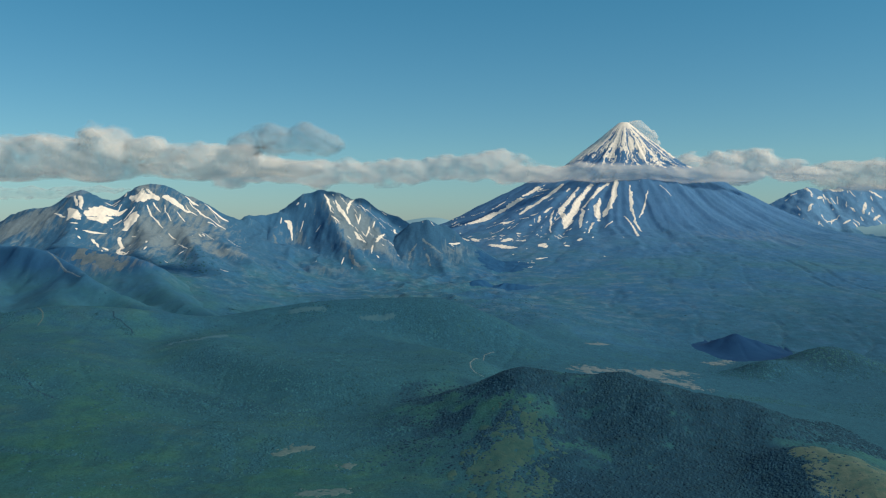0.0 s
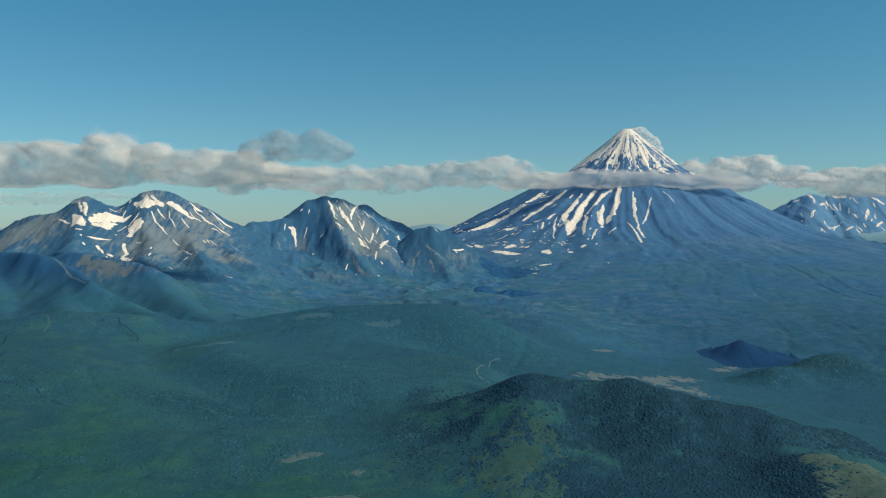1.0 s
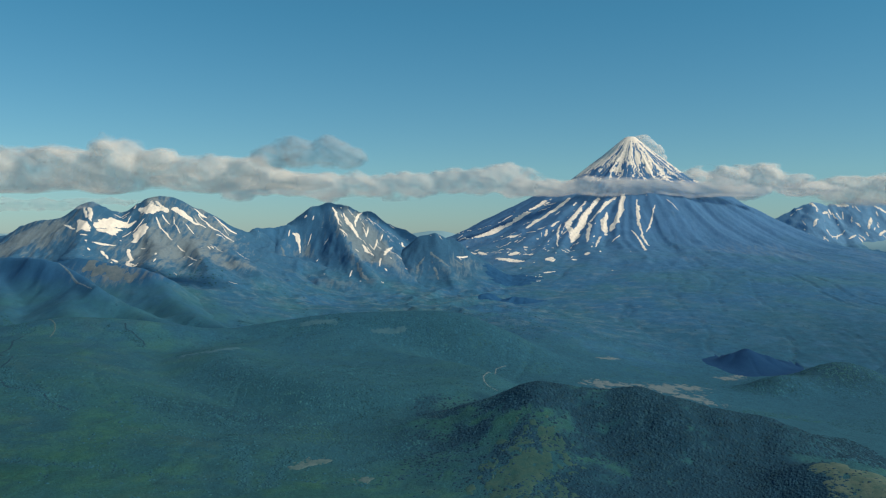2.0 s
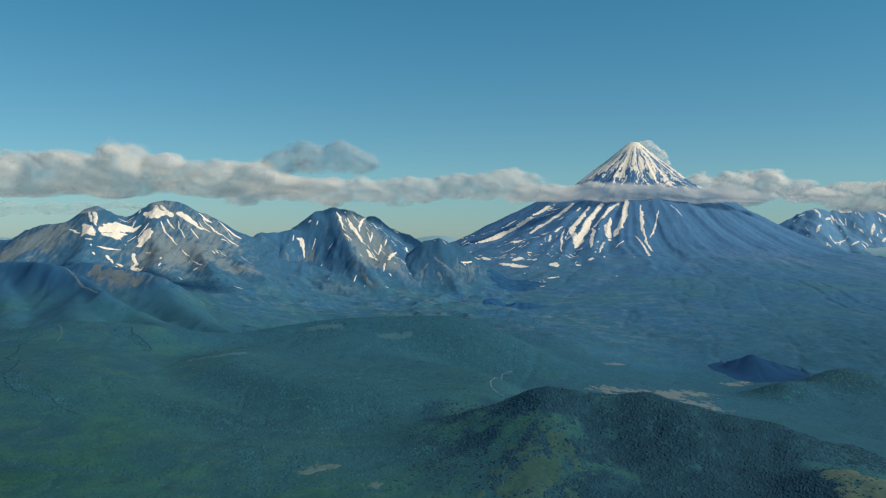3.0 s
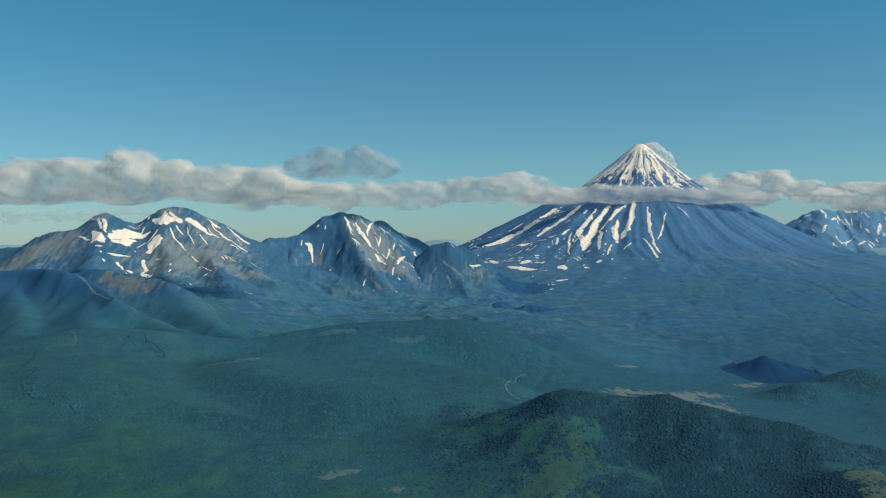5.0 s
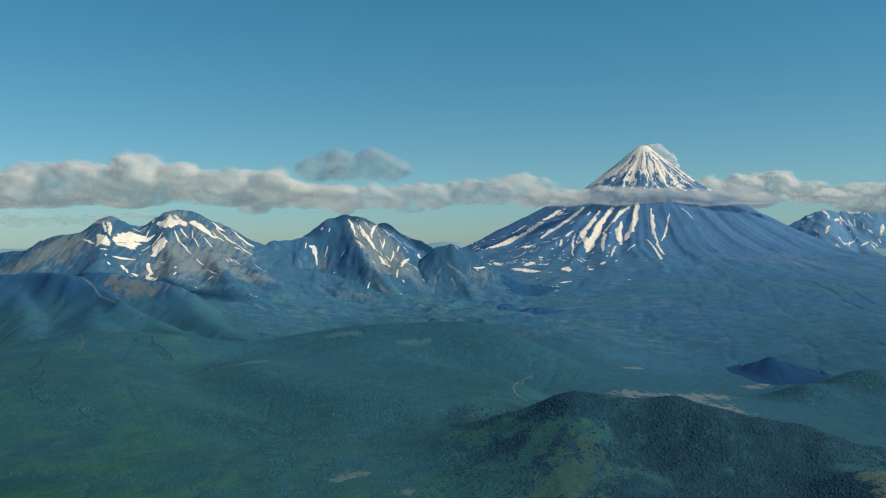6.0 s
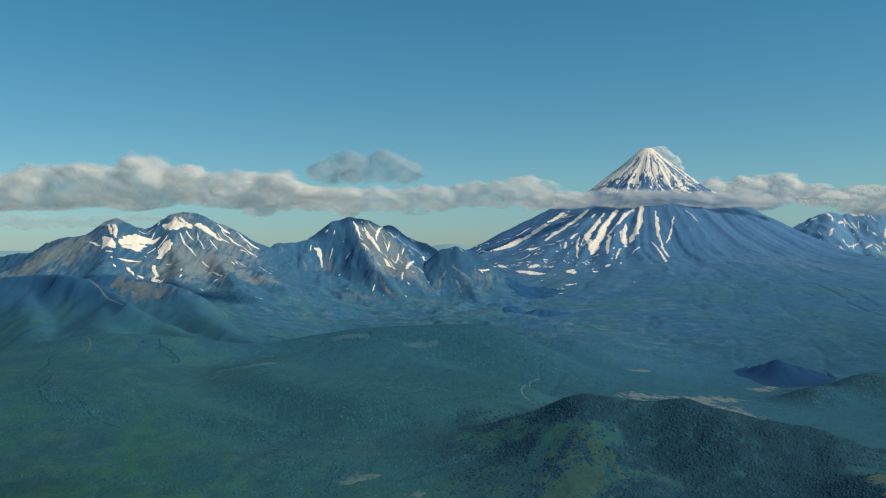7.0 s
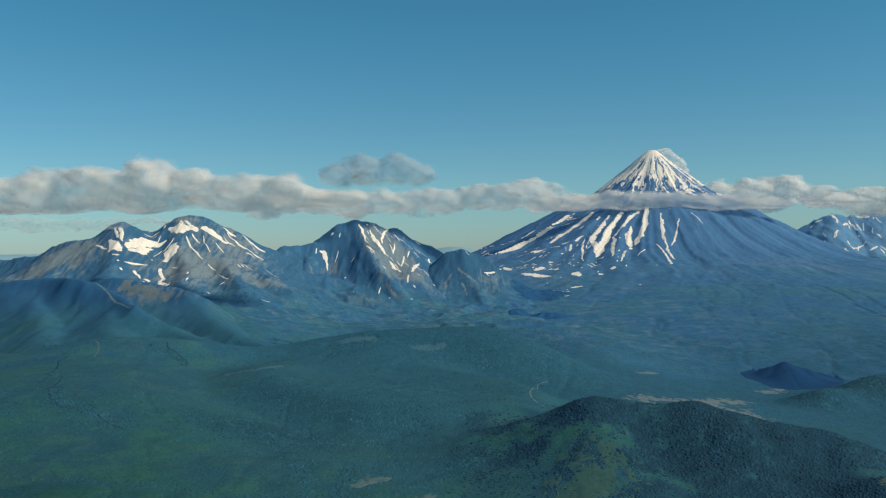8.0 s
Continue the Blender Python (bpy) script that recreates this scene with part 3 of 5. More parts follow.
def build_ground():
    ang = np.concatenate((np.arange(-33, 33, 0.12), np.arange(33, 327, 2.0)))
    rad = np.concatenate(([0.5, 40, 90, 140, 190, 240], np.geomspace(280, 4700, 360)))
    A, R = np.meshgrid(np.radians(ang), rad)
    X, Y = R * np.sin(A), R * np.cos(A)
    Z = plain(X, Y)
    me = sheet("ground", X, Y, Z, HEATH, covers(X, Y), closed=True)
    me.flip_normals()
    GRID.update(ang=ang, rad=rad, Z=Z)
    thing("ground", "blue-green valley of heath, meadow and low birch wood", "valley", "structure", data=me)


build_ground()


def build_far_hills():
    ang = np.radians(np.concatenate((np.arange(-40, 40, 0.25), np.arange(40, 320, 2.0))))
    A, R = np.meshgrid(ang, np.linspace(4350, 4750, 9))
    X, Y = R * np.sin(A), R * np.cos(A)
    swell = fbm(A * 900, A * 0 + 3, 60, 4, 301)
    top = 188 + 10 * swell + 20 * np.exp(-((A + 0.022) / 0.020) ** 2) + 12 * np.exp(-((A + 0.002) / 0.012) ** 2)
    Z = 60 + (top - 60) * np.sin(np.clip((R - 4350) / 400, 0, 1) * math.pi) ** 0.5
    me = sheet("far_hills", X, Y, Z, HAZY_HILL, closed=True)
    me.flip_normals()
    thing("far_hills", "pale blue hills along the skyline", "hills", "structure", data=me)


build_far_hills()


# ---------------------------------------------------------------- mountains and hills
def axis(*stretches):
    """Grid lines: (from, to, spacing) one after the other."""
    return np.unique(np.concatenate([np.arange(a, b + s / 2, s) for a, b, s in stretches]))


def talus(height, x, y):
    """Fans of fallen stone on the mountains, 0 to 1."""
    wx, wy = x + 22 * fbm(x, y, 70, 4, 211), y + 30 * fbm(x, y, 70, 4, 212)
    if height is twin_peaks:
        w = dome(wx, wy, -680, 1385, 95, 60, 1.3) + dome(wx, wy, -440, 1370, 75, 95, 1.35) + dome(wx, wy, -400, 1500, 50, 60, 0.7)
        w = w + dome(wx, wy, -500, 1495, 30, 22, 0.9) + dome(wx, wy, -330, 1370, 50, 40, 0.8)
    elif height is rocky_peak:
        # first two fans also carry the sunlit grey right of the ridge
        w = dome(wx, wy, -178, 1700, 34, 60, 1.7, 20) + dome(wx, wy, -150, 1620, 42, 60, 1.6) + dome(wx, wy, -200, 1478, 60, 26, 1.0)
        w = w + dome(wx, wy, -287, 1545, 34, 34, 1.2) + dome(wx, wy, -283, 1650, 22, 26, 0.9) + dome(wx, wy, -75, 1585, 40, 40, 0.8)
    elif height is dark_knoll:
        w = dome(wx, wy, 12, 1585, 26, 55, 0.75) + dome(wx, wy, 40, 1640, 30, 40, 0.6) + dome(wx, wy, -70, 1590, 34, 30, 0.6)
    elif height is bluff:
        w = dome(wx, wy, -425, 1118, 60, 26, 0.75)
    elif height is volcano_cone:
        w = 0.75 * step(0.05, 0.5, fbm(x, y, 120, 4, 213)) * step(420, 560, np.hypot(x - VOLCANO[0], y - VOLCANO[1])) * step(950, 650, np.hypot(x - VOLCANO[0], y - VOLCANO[1]))
    else:
        w = 0 * x
    return np.clip(0.72 * w, 0, 1)


class Mountain:
    def __init__(self, name, label, category, height, xs, ys, mat, surface, sink=1.5):
        self.xs, self.ys = xs, ys
        X, Y = np.meshgrid(xs, ys)
        H, G = height(X, Y), plain(X, Y)
        self.Z = np.maximum(H, G - sink - np.clip((G - H) * 0.5, 0, 12))
        self.ob = thing(name, label, category)
        self.ob.location = (float(X[H == H.max()][0]), float(Y[H == H.max()][0]), float(G[H == H.max()][0]))
        keep = H > G - (1.3 if height in (twin_peaks, rocky_peak, dark_knoll) else 0.55 if height in (wooded_hill, tan_hill, dark_cone) else 4)
        if height is dark_cone:
            keep &= H > volcano_cone(X, Y) - 0.3
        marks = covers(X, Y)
        marks["talus"] = talus(height, X, Y)
        if height is wooded_hill:
            marks["wood"] = np.clip(1.5 * hill_wood(X, Y), 0, 1)
        if height is tan_hill:
            marks["wood"] = np.clip(0.35 + step(215, 185, X + 0.15 * (Y - 460)), 0, 1)
        if height is volcano_cone:
            marks["gully"] = gullies(X, Y) * step(380, 560, np.hypot(X - VOLCANO[0], Y - VOLCANO[1]))
        me = sheet(surface, X - self.ob.location.x, Y - self.ob.location.y, self.Z - self.ob.location.z, mat, marks, keep)
        part(surface, me, self.ob)

    def height(self, x, y):
        """The height of the built surface."""
        i = np.clip(np.searchsorted(self.xs, x) - 1, 0, len(self.xs) - 2)
        j = np.clip(np.searchsorted(self.ys, y) - 1, 0, len(self.ys) - 2)
        u = np.clip((x - self.xs[i]) / (self.xs[i + 1] - self.xs[i]), 0, 1)
        v = np.clip((y - self.ys[j]) / (self.ys[j + 1] - self.ys[j]), 0, 1)
        Z = self.Z
        return (Z[j, i] * (1 - u) + Z[j, i + 1] * u) * (1 - v) + (Z[j + 1, i] * (1 - u) + Z[j + 1, i + 1] * u) * v

    def patch(self, name, line, widths, mat, label="", cell=1.0, rag=0.5, thick=1.3, seed=0, fray=0.5, streak=0.0, taper=0.0):
        """A ragged strip of cover, such as snow, that follows a line over the slope."""
        line = [np.array(p, float) for p in line]
        if len(line) == 1:
            line.append(line[0] + (0.1, 0.1))
        if not isinstance(widths, tuple):
            widths = (widths,) * len(line)
        pad = max(widths) * 1.7
        x0, y0 = np.min(line, 0) - pad
        x1, y1 = np.max(line, 0) + pad
        X, Y = np.meshgrid(np.arange(x0, x1 + cell, cell), np.arange(y0, y1 + cell, cell))
        sway = min(5.0, 1.4 * max(widths))
        wx, wy = X + sway * fbm(X, Y, 22, 4, seed + 401, 0.6), Y + sway * fbm(X, Y, 22, 3, seed + 402)
        m, grain = np.full(X.shape, -9.0), np.zeros(X.shape)
        last = len(line) - 2
        for k, (a, b, w0, w1) in enumerate(zip(line[:-1], line[1:], widths[:-1], widths[1:])):
            d = b - a
            l = math.hypot(*d)
            s = ((wx - a[0]) * d[0] + (wy - a[1]) * d[1]) / l
            c = ((wx - a[0]) * d[1] - (wy - a[1]) * d[0]) / l
            t = np.clip(s / l, 0, 1)
            w = w0 + t * (w1 - w0)
            if taper:
                w = w * (1 - taper * (1 - step(0, 0.6, t)) * (k == 0)) * (1 - taper * step(0.4, 1, t) * (k == last))
            e = 1 - np.hypot(wx - a[0] - t * d[0], wy - a[1] - t * d[1]) / w
            grain = np.where(e > m, fbm(c + k * 31, s * 0.22, 3.2 + 0.25 * max(w0, w1), 3, seed + 405), grain)
            m = np.maximum(m, e)
        m = m + rag * (0.55 * fbm(X, Y * 0.6, 11, 4, seed + 403) + fray * fbm(X, Y * 0.7, 5, 3, seed + 404) + streak * grain)
        keep = m > 0
        if not keep.any():
            return
        Z = self.height(X, Y) + thick * np.clip(m, -0.8, 0.45)
        o = self.ob.location
        part(name, sheet(name, X - o.x, Y - o.y, Z - o.z, mat, keep=keep), self.ob, label)


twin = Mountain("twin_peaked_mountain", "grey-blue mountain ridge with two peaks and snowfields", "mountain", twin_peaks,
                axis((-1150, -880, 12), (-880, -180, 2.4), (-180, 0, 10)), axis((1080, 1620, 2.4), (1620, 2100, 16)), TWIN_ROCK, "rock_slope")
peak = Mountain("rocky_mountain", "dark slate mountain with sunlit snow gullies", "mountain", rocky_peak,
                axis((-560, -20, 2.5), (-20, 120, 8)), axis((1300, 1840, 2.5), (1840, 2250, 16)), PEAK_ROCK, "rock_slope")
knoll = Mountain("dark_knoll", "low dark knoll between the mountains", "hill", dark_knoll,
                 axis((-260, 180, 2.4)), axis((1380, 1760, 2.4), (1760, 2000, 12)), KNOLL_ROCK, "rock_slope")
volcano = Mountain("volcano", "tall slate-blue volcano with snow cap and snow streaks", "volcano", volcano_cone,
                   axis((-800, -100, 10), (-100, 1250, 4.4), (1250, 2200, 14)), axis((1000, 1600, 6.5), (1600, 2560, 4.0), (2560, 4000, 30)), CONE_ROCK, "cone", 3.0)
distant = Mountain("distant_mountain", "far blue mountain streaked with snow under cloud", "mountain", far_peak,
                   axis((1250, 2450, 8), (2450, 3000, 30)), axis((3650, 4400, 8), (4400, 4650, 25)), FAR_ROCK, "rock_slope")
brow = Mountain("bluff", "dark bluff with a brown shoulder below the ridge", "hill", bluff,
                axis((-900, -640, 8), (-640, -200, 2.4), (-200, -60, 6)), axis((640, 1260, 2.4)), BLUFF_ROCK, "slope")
near = Mountain("wooded_hill", "dark wooded hill with a dry grassy spur", "hill", wooded_hill,
                axis((-140, 300, 1.6)), axis((330, 700, 1.6)), HEATH, "slope")
tan = Mountain("grassy_hill", "hill with a tan grassy crest and dark scrub flank", "hill", tan_hill,
               axis((120, 460, 2.0)), axis((300, 560, 2.0)), HEATH, "slope")
cone = Mountain("dark_cinder_cone", "small dark cone-shaped hill on the valley floor", "hill", dark_cone,
                axis((220, 500, 2.0)), axis((930, 1190, 2.0)), SHADED_HEATH, "slope")


def low_swell(cx, cy, rx, ry, h):
    """The heights of a low swell that lies on the slopes under it."""
    def height(x, y):
        wx, wy = x + 6 * fbm(x, y, 30, 3, 151), y + 6 * fbm(x, y, 30, 3, 152)
        under = np.maximum(np.maximum(plain(x, y), volcano_cone(x, y)), np.maximum(dark_knoll(x, y), rocky_peak(x, y)))
        return under + dome(wx, wy, cx, cy, rx, ry, h) - 1.8 + 1.5 * fbm(x, y, 14, 3, 153)
    return height


# swells added to carry dark colour where cloud shade lies
for cx, cy, rx, ry, h, text in ((62, 1442, 20, 18, 11, "small mound on the fell, coloured dark for shade"), (108, 1436, 32, 18, 9, "low mound on the fell, coloured dark for shade"),
                                (110, 1640, 46, 50, 6, "low shelf below the volcano, coloured dark for cloud shade")):
    Mountain("shaded_mound", text, "mound", low_swell(cx, cy, rx, ry, h), axis((cx - 2.4 * rx, cx + 2.4 * rx, 2.4)), axis((cy - 2.4 * ry, cy + 2.4 * ry, 2.4)), CLOUD_SHADE, "slope")


# ---------------------------------------------------------------- snow on the mountains
def snow(where, line, widths, name="snow_patch", rag=0.5, mat=SNOW):
    if where is volcano:
        widths = tuple(1.15 * w for w in widths) if isinstance(widths, tuple) else 1.15 * widths
    elif where in (twin, peak):
        widths = tuple(1.05 * w for w in widths) if isinstance(widths, tuple) else 1.05 * widths
    where.patch(name, line, widths, mat, "old white snow" if mat is SNOW else "", rag=rag, seed=len(where.ob.children) * 7, fray=0.45, streak=0.7, taper=0.35, thick=0.8, cell=1.0)


def fall_line(where, p, length):
    """From a point straight down the slope."""
    at = lambda x, y: float(where.height(np.array(x), np.array(y)))
    gx, gy = at(p[0] + 8, p[1]) - at(p[0] - 8, p[1]), at(p[0], p[1] + 8) - at(p[0], p[1] - 8)
    g = math.hypot(gx, gy) + 1e-6
    return [p, (p[0] - gx / g * length, p[1] - gy / g * length)]


def snow_cap(where, radius, low, high):
    """The snow round the summit, broken by dark ribs of rock."""
    cx, cy = VOLCANO[:2]
    X, Y = np.meshgrid(np.arange(cx - radius, cx + radius, 1.5), np.arange(cy - radius, cy + radius, 1.5))
    Z = where.height(X, Y)
    a = np.arctan2(X - cx, cy - Y) + 0.22 * fbm(X, Y, 60, 5, 501)
    r = np.hypot(X - cx, Y - cy)
    rib = 0.5 * vnoise(a * 21 + 40, r / 70, 502) + 0.7 * vnoise(a * 64 + 40, r / 45, 503) + 0.5 * fbm(X, Y, 9, 4, 504) + 0.22 * step(0, 60, X - cx) + 0.25 * step(10, -60, X - cx) * step(60, 130, r)
    m = 0.9 * step(low, high, Z) + 0.1 - 3.4 * np.clip(rib - 0.07, 0, 1) * step(8, 40, r) - 0.8 * np.clip(fbm(X, Y, 20, 3, 505) - 0.25, 0, 1)
    m = np.where(r < radius - 3, m, -1)
    Z = Z + 1.4 * np.clip(m, -0.8, 0.4)
    o = where.ob.location
    part("snow_cap", sheet("snow_cap", X - o.x, Y - o.y, Z - o.z, SNOW, keep=m > 0), where.ob, "white snow cap with dark rock ribs")


snow_cap(volcano, 190, 345, 400)
# gullies, strips and fields of snow below the cloud
snow(volcano, [(63, 2171), (98, 2183), (141, 2203), (161, 2214)], (5.5, 9.3, 5.6, 2.8))
snow(volcano, [(161, 2217), (185, 2228), (210, 2235)], (6.6, 5.7, 1.9))
snow(volcano, [(201, 2242), (236, 2262), (261, 2269)], (2.4, 3.4, 1.9))
snow(volcano, [(299, 2227), (266, 2192), (226, 2161), (186, 2129)], (5.7, 5.2, 6.5, 4.6))
snow(volcano, [(126, 2107), (147, 2091), (168, 2096)], (3.1, 5.4, 3.6))
snow(volcano, [(223, 2231), (251, 2220)], (1.9, 1.9))
snow(volcano, [(209, 2090), (223, 2090)], (2.7, 2.7))
snow(volcano, [(240, 2090), (260, 2109)], (2.2, 3.2))
snow(volcano, [(227, 2074), (221, 2057)], (3.6, 4.4))
snow(volcano, [(200, 2043)], 3.9)
snow(volcano, [(261, 2093), (249, 2048), (237, 1950)], (1.8, 2.2, 1.3))
snow(volcano, [(332, 2180), (306, 2130), (283, 2095), (275, 2068)], (3.8, 4.1, 6.3, 7.1))
snow(volcano, [(368, 2187), (334, 2135), (311, 2089), (292, 2045)], (3.8, 5.5, 7.2, 7.9))
snow(volcano, [(277, 2062), (284, 2019), (273, 1988)], (8.0, 12.2, 3.4))
snow(volcano, [(282, 2035), (289, 2023)], (10.5, 8.7))
snow(volcano, [(403, 2175), (366, 2125), (331, 2074)], (4.2, 4.1, 3.6))
snow(volcano, [(326, 2070), (317, 2014), (301, 1953)], (4.0, 3.5, 1.7))
snow(volcano, [(425, 2173), (408, 2109), (388, 2059), (366, 2023)], (5.7, 5.5, 5.8, 6.1))
snow(volcano, [(374, 2106), (360, 2071), (355, 2024)], (2.3, 6.3, 7.9))
snow(volcano, [(354, 2013)], 7.0)
snow(volcano, [(339, 1992), (316, 1930)], (3.4, 2.1))
snow(volcano, [(315, 1948)], 2.9)
snow(volcano, [(452, 2143), (441, 2076), (432, 2021), (431, 1968), (434, 1932)], (1.9, 4.1, 1.8, 1.7, 2.5))
snow(volcano, [(410, 2009), (420, 1972), (414, 1882)], (1.3, 1.7, 3.3))
snow(volcano, [(487, 2111), (467, 2052), (444, 2006)], (1.4, 1.8, 1.3))
snow(volcano, [(478, 2158)], 1.9)
snow(volcano, [(382, 1993), (358, 1959)], (1.7, 1.7))
snow(volcano, [(303, 2175), (312, 2187)], (2.8, 2.8))
snow(volcano, [(256, 2148), (267, 2158)], (1.8, 1.9))
snow(volcano, [(276, 2142)], 1.8)
snow(volcano, [(301, 2146)], 2.3)
snow(volcano, [(281, 2115)], 1.8)
snow(volcano, [(98, 1878), (118, 1857), (149, 1821)], (5.6, 11.1, 5.4))
snow(volcano, [(130, 1907), (146, 1927)], (9.8, 8.2))
snow(volcano, [(66, 1995), (78, 1935)], (4.3, 8.2))
snow(volcano, [(15, 1969), (37, 1946)], (3.4, 3.3))
snow(volcano, [(45, 2023), (57, 1972)], (3.4, 3.4))
snow(volcano, [(206, 1832), (207, 1799)], (11.0, 3.9))
snow(volcano, [(254, 1818)], 7.8)
snow(volcano, [(288, 1857)], 8.0)
snow(volcano, [(169, 1982)], 6.8)
snow(volcano, [(173, 1888)], 5.7)
snow(volcano, [(180, 1698), (199, 1701)], (3.6, 3.7))
snow(volcano, [(168, 1682)], 2.2)
snow(volcano, [(114, 1984)], 5.1)
snow(volcano, [(111, 2043)], 4.4)
snow(volcano, [(129, 1981)], 3.4)
snow(volcano, [(232, 2020)], 1.7)
snow(volcano, [(220, 1981)], 2.1)
snow(volcano, [(223, 1940)], 3.3)
snow(volcano, [(211, 1971)], 1.3)
snow(volcano, [(226, 1879)], 2.4)
snow(volcano, [(200, 1982)], 1.3)
snow(volcano, [(187, 2018)], 1.3)
snow(volcano, [(169, 1804)], 3.1)
snow(volcano, [(140, 1757)], 2.3)
snow(volcano, [(312, 1707)], 2.2)
snow(volcano, [(379, 1864)], 3.2)
snow(volcano, [(22, 2244), (39, 2248), (56, 2165)], (2.9, 1.9, 2.8))
snow(volcano, [(20, 2269), (35, 2302)], (1.4, 1.5))
snow(volcano, [(27, 2476), (56, 2361)], (2.1, 2.0))
snow(volcano, [(127, 2279), (161, 2291)], (1.9, 2.0))
snow(volcano, [(74, 2308), (107, 2272)], (1.5, 1.5))
snow(volcano, [(169, 2322)], 1.5)
snow(volcano, [(183, 2099), (200, 2086)], (1.8, 1.8))
snow(volcano, [(240, 2255), (266, 2227)], (1.4, 1.4))
snow(volcano, [(226, 2255), (255, 2259)], (2.4, 2.4))
snow(volcano, [(180, 2162), (207, 2157)], (2.3, 2.3))
snow(volcano, [(523, 2138), (540, 2097)], (1.4, 1.4))
# small flecks strewn over the lower shoulder
rng = np.random.default_rng(77)
for k in range(24):
    a0 = rng.uniform(-1.15, -0.25)
    r0 = rng.uniform(400, 640)
    p0 = (VOLCANO[0] + r0 * math.sin(a0), VOLCANO[1] - r0 * math.cos(a0))
    l0 = rng.uniform(3, 14)
    snow(volcano, [p0, (p0[0] + l0 * math.sin(a0), p0[1] - l0 * math.cos(a0))], rng.uniform(0.9, 2.0))

# the ridge with two peaks
snow(twin, [(-505, 1493), (-501, 1478), (-498, 1469)], (3.4, 7.3, 11.2))
snow(twin, [(-524, 1476), (-499, 1471), (-475, 1480)], (5.0, 7.3, 5.3))
snow(twin, [(-468, 1488), (-453, 1486), (-440, 1490)], (4.3, 6.9, 6.6))
snow(twin, [(-439, 1487), (-417, 1490)], (4.0, 2.3))
snow(twin, [(-533, 1492), (-533, 1484)], (2.0, 2.0))
snow(twin, [(-560, 1393), (-552, 1413), (-541, 1439), (-520, 1450)], (4.8, 11.0, 8.5, 4.9))
snow(twin, [(-552, 1390), (-540, 1398), (-532, 1423)], (6.4, 9.6, 4.5))
snow(twin, [(-501, 1432), (-499, 1412), (-501, 1394)], (6.5, 9.6, 4.1))
snow(twin, [(-592, 1406), (-576, 1379), (-566, 1372)], (4.9, 8.6, 4.7))
snow(twin, [(-597, 1436), (-582, 1409)], (2.0, 1.9))
snow(twin, [(-585, 1431), (-570, 1399)], (3.6, 2.2))
snow(twin, [(-617, 1406), (-590, 1383)], (1.6, 1.6))
snow(twin, [(-572, 1363), (-563, 1360)], (2.5, 2.5))
snow(twin, [(-558, 1347)], 3.7)
snow(twin, [(-547, 1347), (-541, 1354), (-521, 1371)], (2.8, 2.8, 0.9))
snow(twin, [(-545, 1328)], 3.1)
snow(twin, [(-529, 1338), (-515, 1320)], (3.1, 2.4))
snow(twin, [(-507, 1324), (-499, 1319)], (2.7, 2.7))
snow(twin, [(-497, 1368), (-492, 1347), (-482, 1314), (-465, 1302)], (3.7, 2.4, 3.0, 2.4))
snow(twin, [(-488, 1457), (-472, 1437), (-446, 1410)], (1.6, 1.3, 1.3))
snow(twin, [(-479, 1469), (-463, 1457)], (2.0, 1.3))
snow(twin, [(-443, 1526), (-422, 1522)], (2.7, 2.7))
snow(twin, [(-434, 1519), (-399, 1496), (-373, 1513)], (1.7, 2.3, 1.3))
snow(twin, [(-416, 1548), (-398, 1556), (-382, 1565)], (1.7, 4.8, 2.7))
snow(twin, [(-405, 1543), (-383, 1521)], (1.7, 1.0))
snow(twin, [(-393, 1480), (-381, 1486)], (1.3, 1.3))
snow(twin, [(-357, 1641)], 2.5)
snow(twin, [(-434, 1402), (-416, 1381)], (1.2, 1.2))
snow(twin, [(-407, 1359), (-381, 1318)], (0.9, 0.9))
snow(twin, [(-435, 1296), (-433, 1281)], (1.2, 1.2))
snow(twin, [(-543, 1299)], 1.2)
snow(twin, [(-541, 1274)], 1.2)
snow(twin, [(-475, 1380)], 1.2)
snow(twin, [(-397, 1402)], 1.2)
snow(twin, [(-520, 1385)], 2.2)
snow(twin, [(-483, 1375), (-476, 1371)], (0.9, 0.9))
snow(twin, [(-499, 1490), (-484, 1483)], (1.7, 3.0))
snow(twin, [(-458, 1461), (-442, 1439)], (1.0, 1.0))
snow(twin, [(-436, 1368)], 0.9)
snow(twin, [(-333, 1367)], 0.9)
snow(twin, [(-313, 1341)], 0.9)

# the rocky mountain and the knoll
snow(peak, [(-232, 1726), (-222, 1705), (-211, 1678)], (1.9, 3.3, 1.8))
snow(peak, [(-210, 1725), (-196, 1703), (-181, 1682), (-175, 1667)], (1.9, 3.6, 5.0, 5.0))
snow(peak, [(-178, 1759), (-184, 1724), (-185, 1699)], (1.9, 2.2, 1.5))
snow(peak, [(-164, 1743), (-153, 1729)], (1.1, 1.1))
snow(peak, [(-169, 1704), (-161, 1677)], (1.1, 1.1))
snow(peak, [(-159, 1706), (-160, 1678)], (1.1, 1.1))
snow(peak, [(-140, 1683), (-142, 1641)], (1.4, 1.4))
snow(peak, [(-164, 1646), (-154, 1631), (-142, 1617)], (2.8, 3.1, 1.4))
snow(peak, [(-113, 1676), (-118, 1647), (-121, 1618)], (1.8, 4.2, 2.8))
snow(peak, [(-126, 1606), (-128, 1567)], (2.1, 1.0))
snow(peak, [(-96, 1725), (-93, 1701)], (2.6, 2.5))
snow(peak, [(-116, 1694)], 1.4)
snow(peak, [(-131, 1703), (-133, 1684)], (1.1, 1.1))
snow(peak, [(-127, 1723)], 1.1)
snow(peak, [(-291, 1684), (-286, 1663), (-282, 1645)], (5.1, 2.5, 1.1))
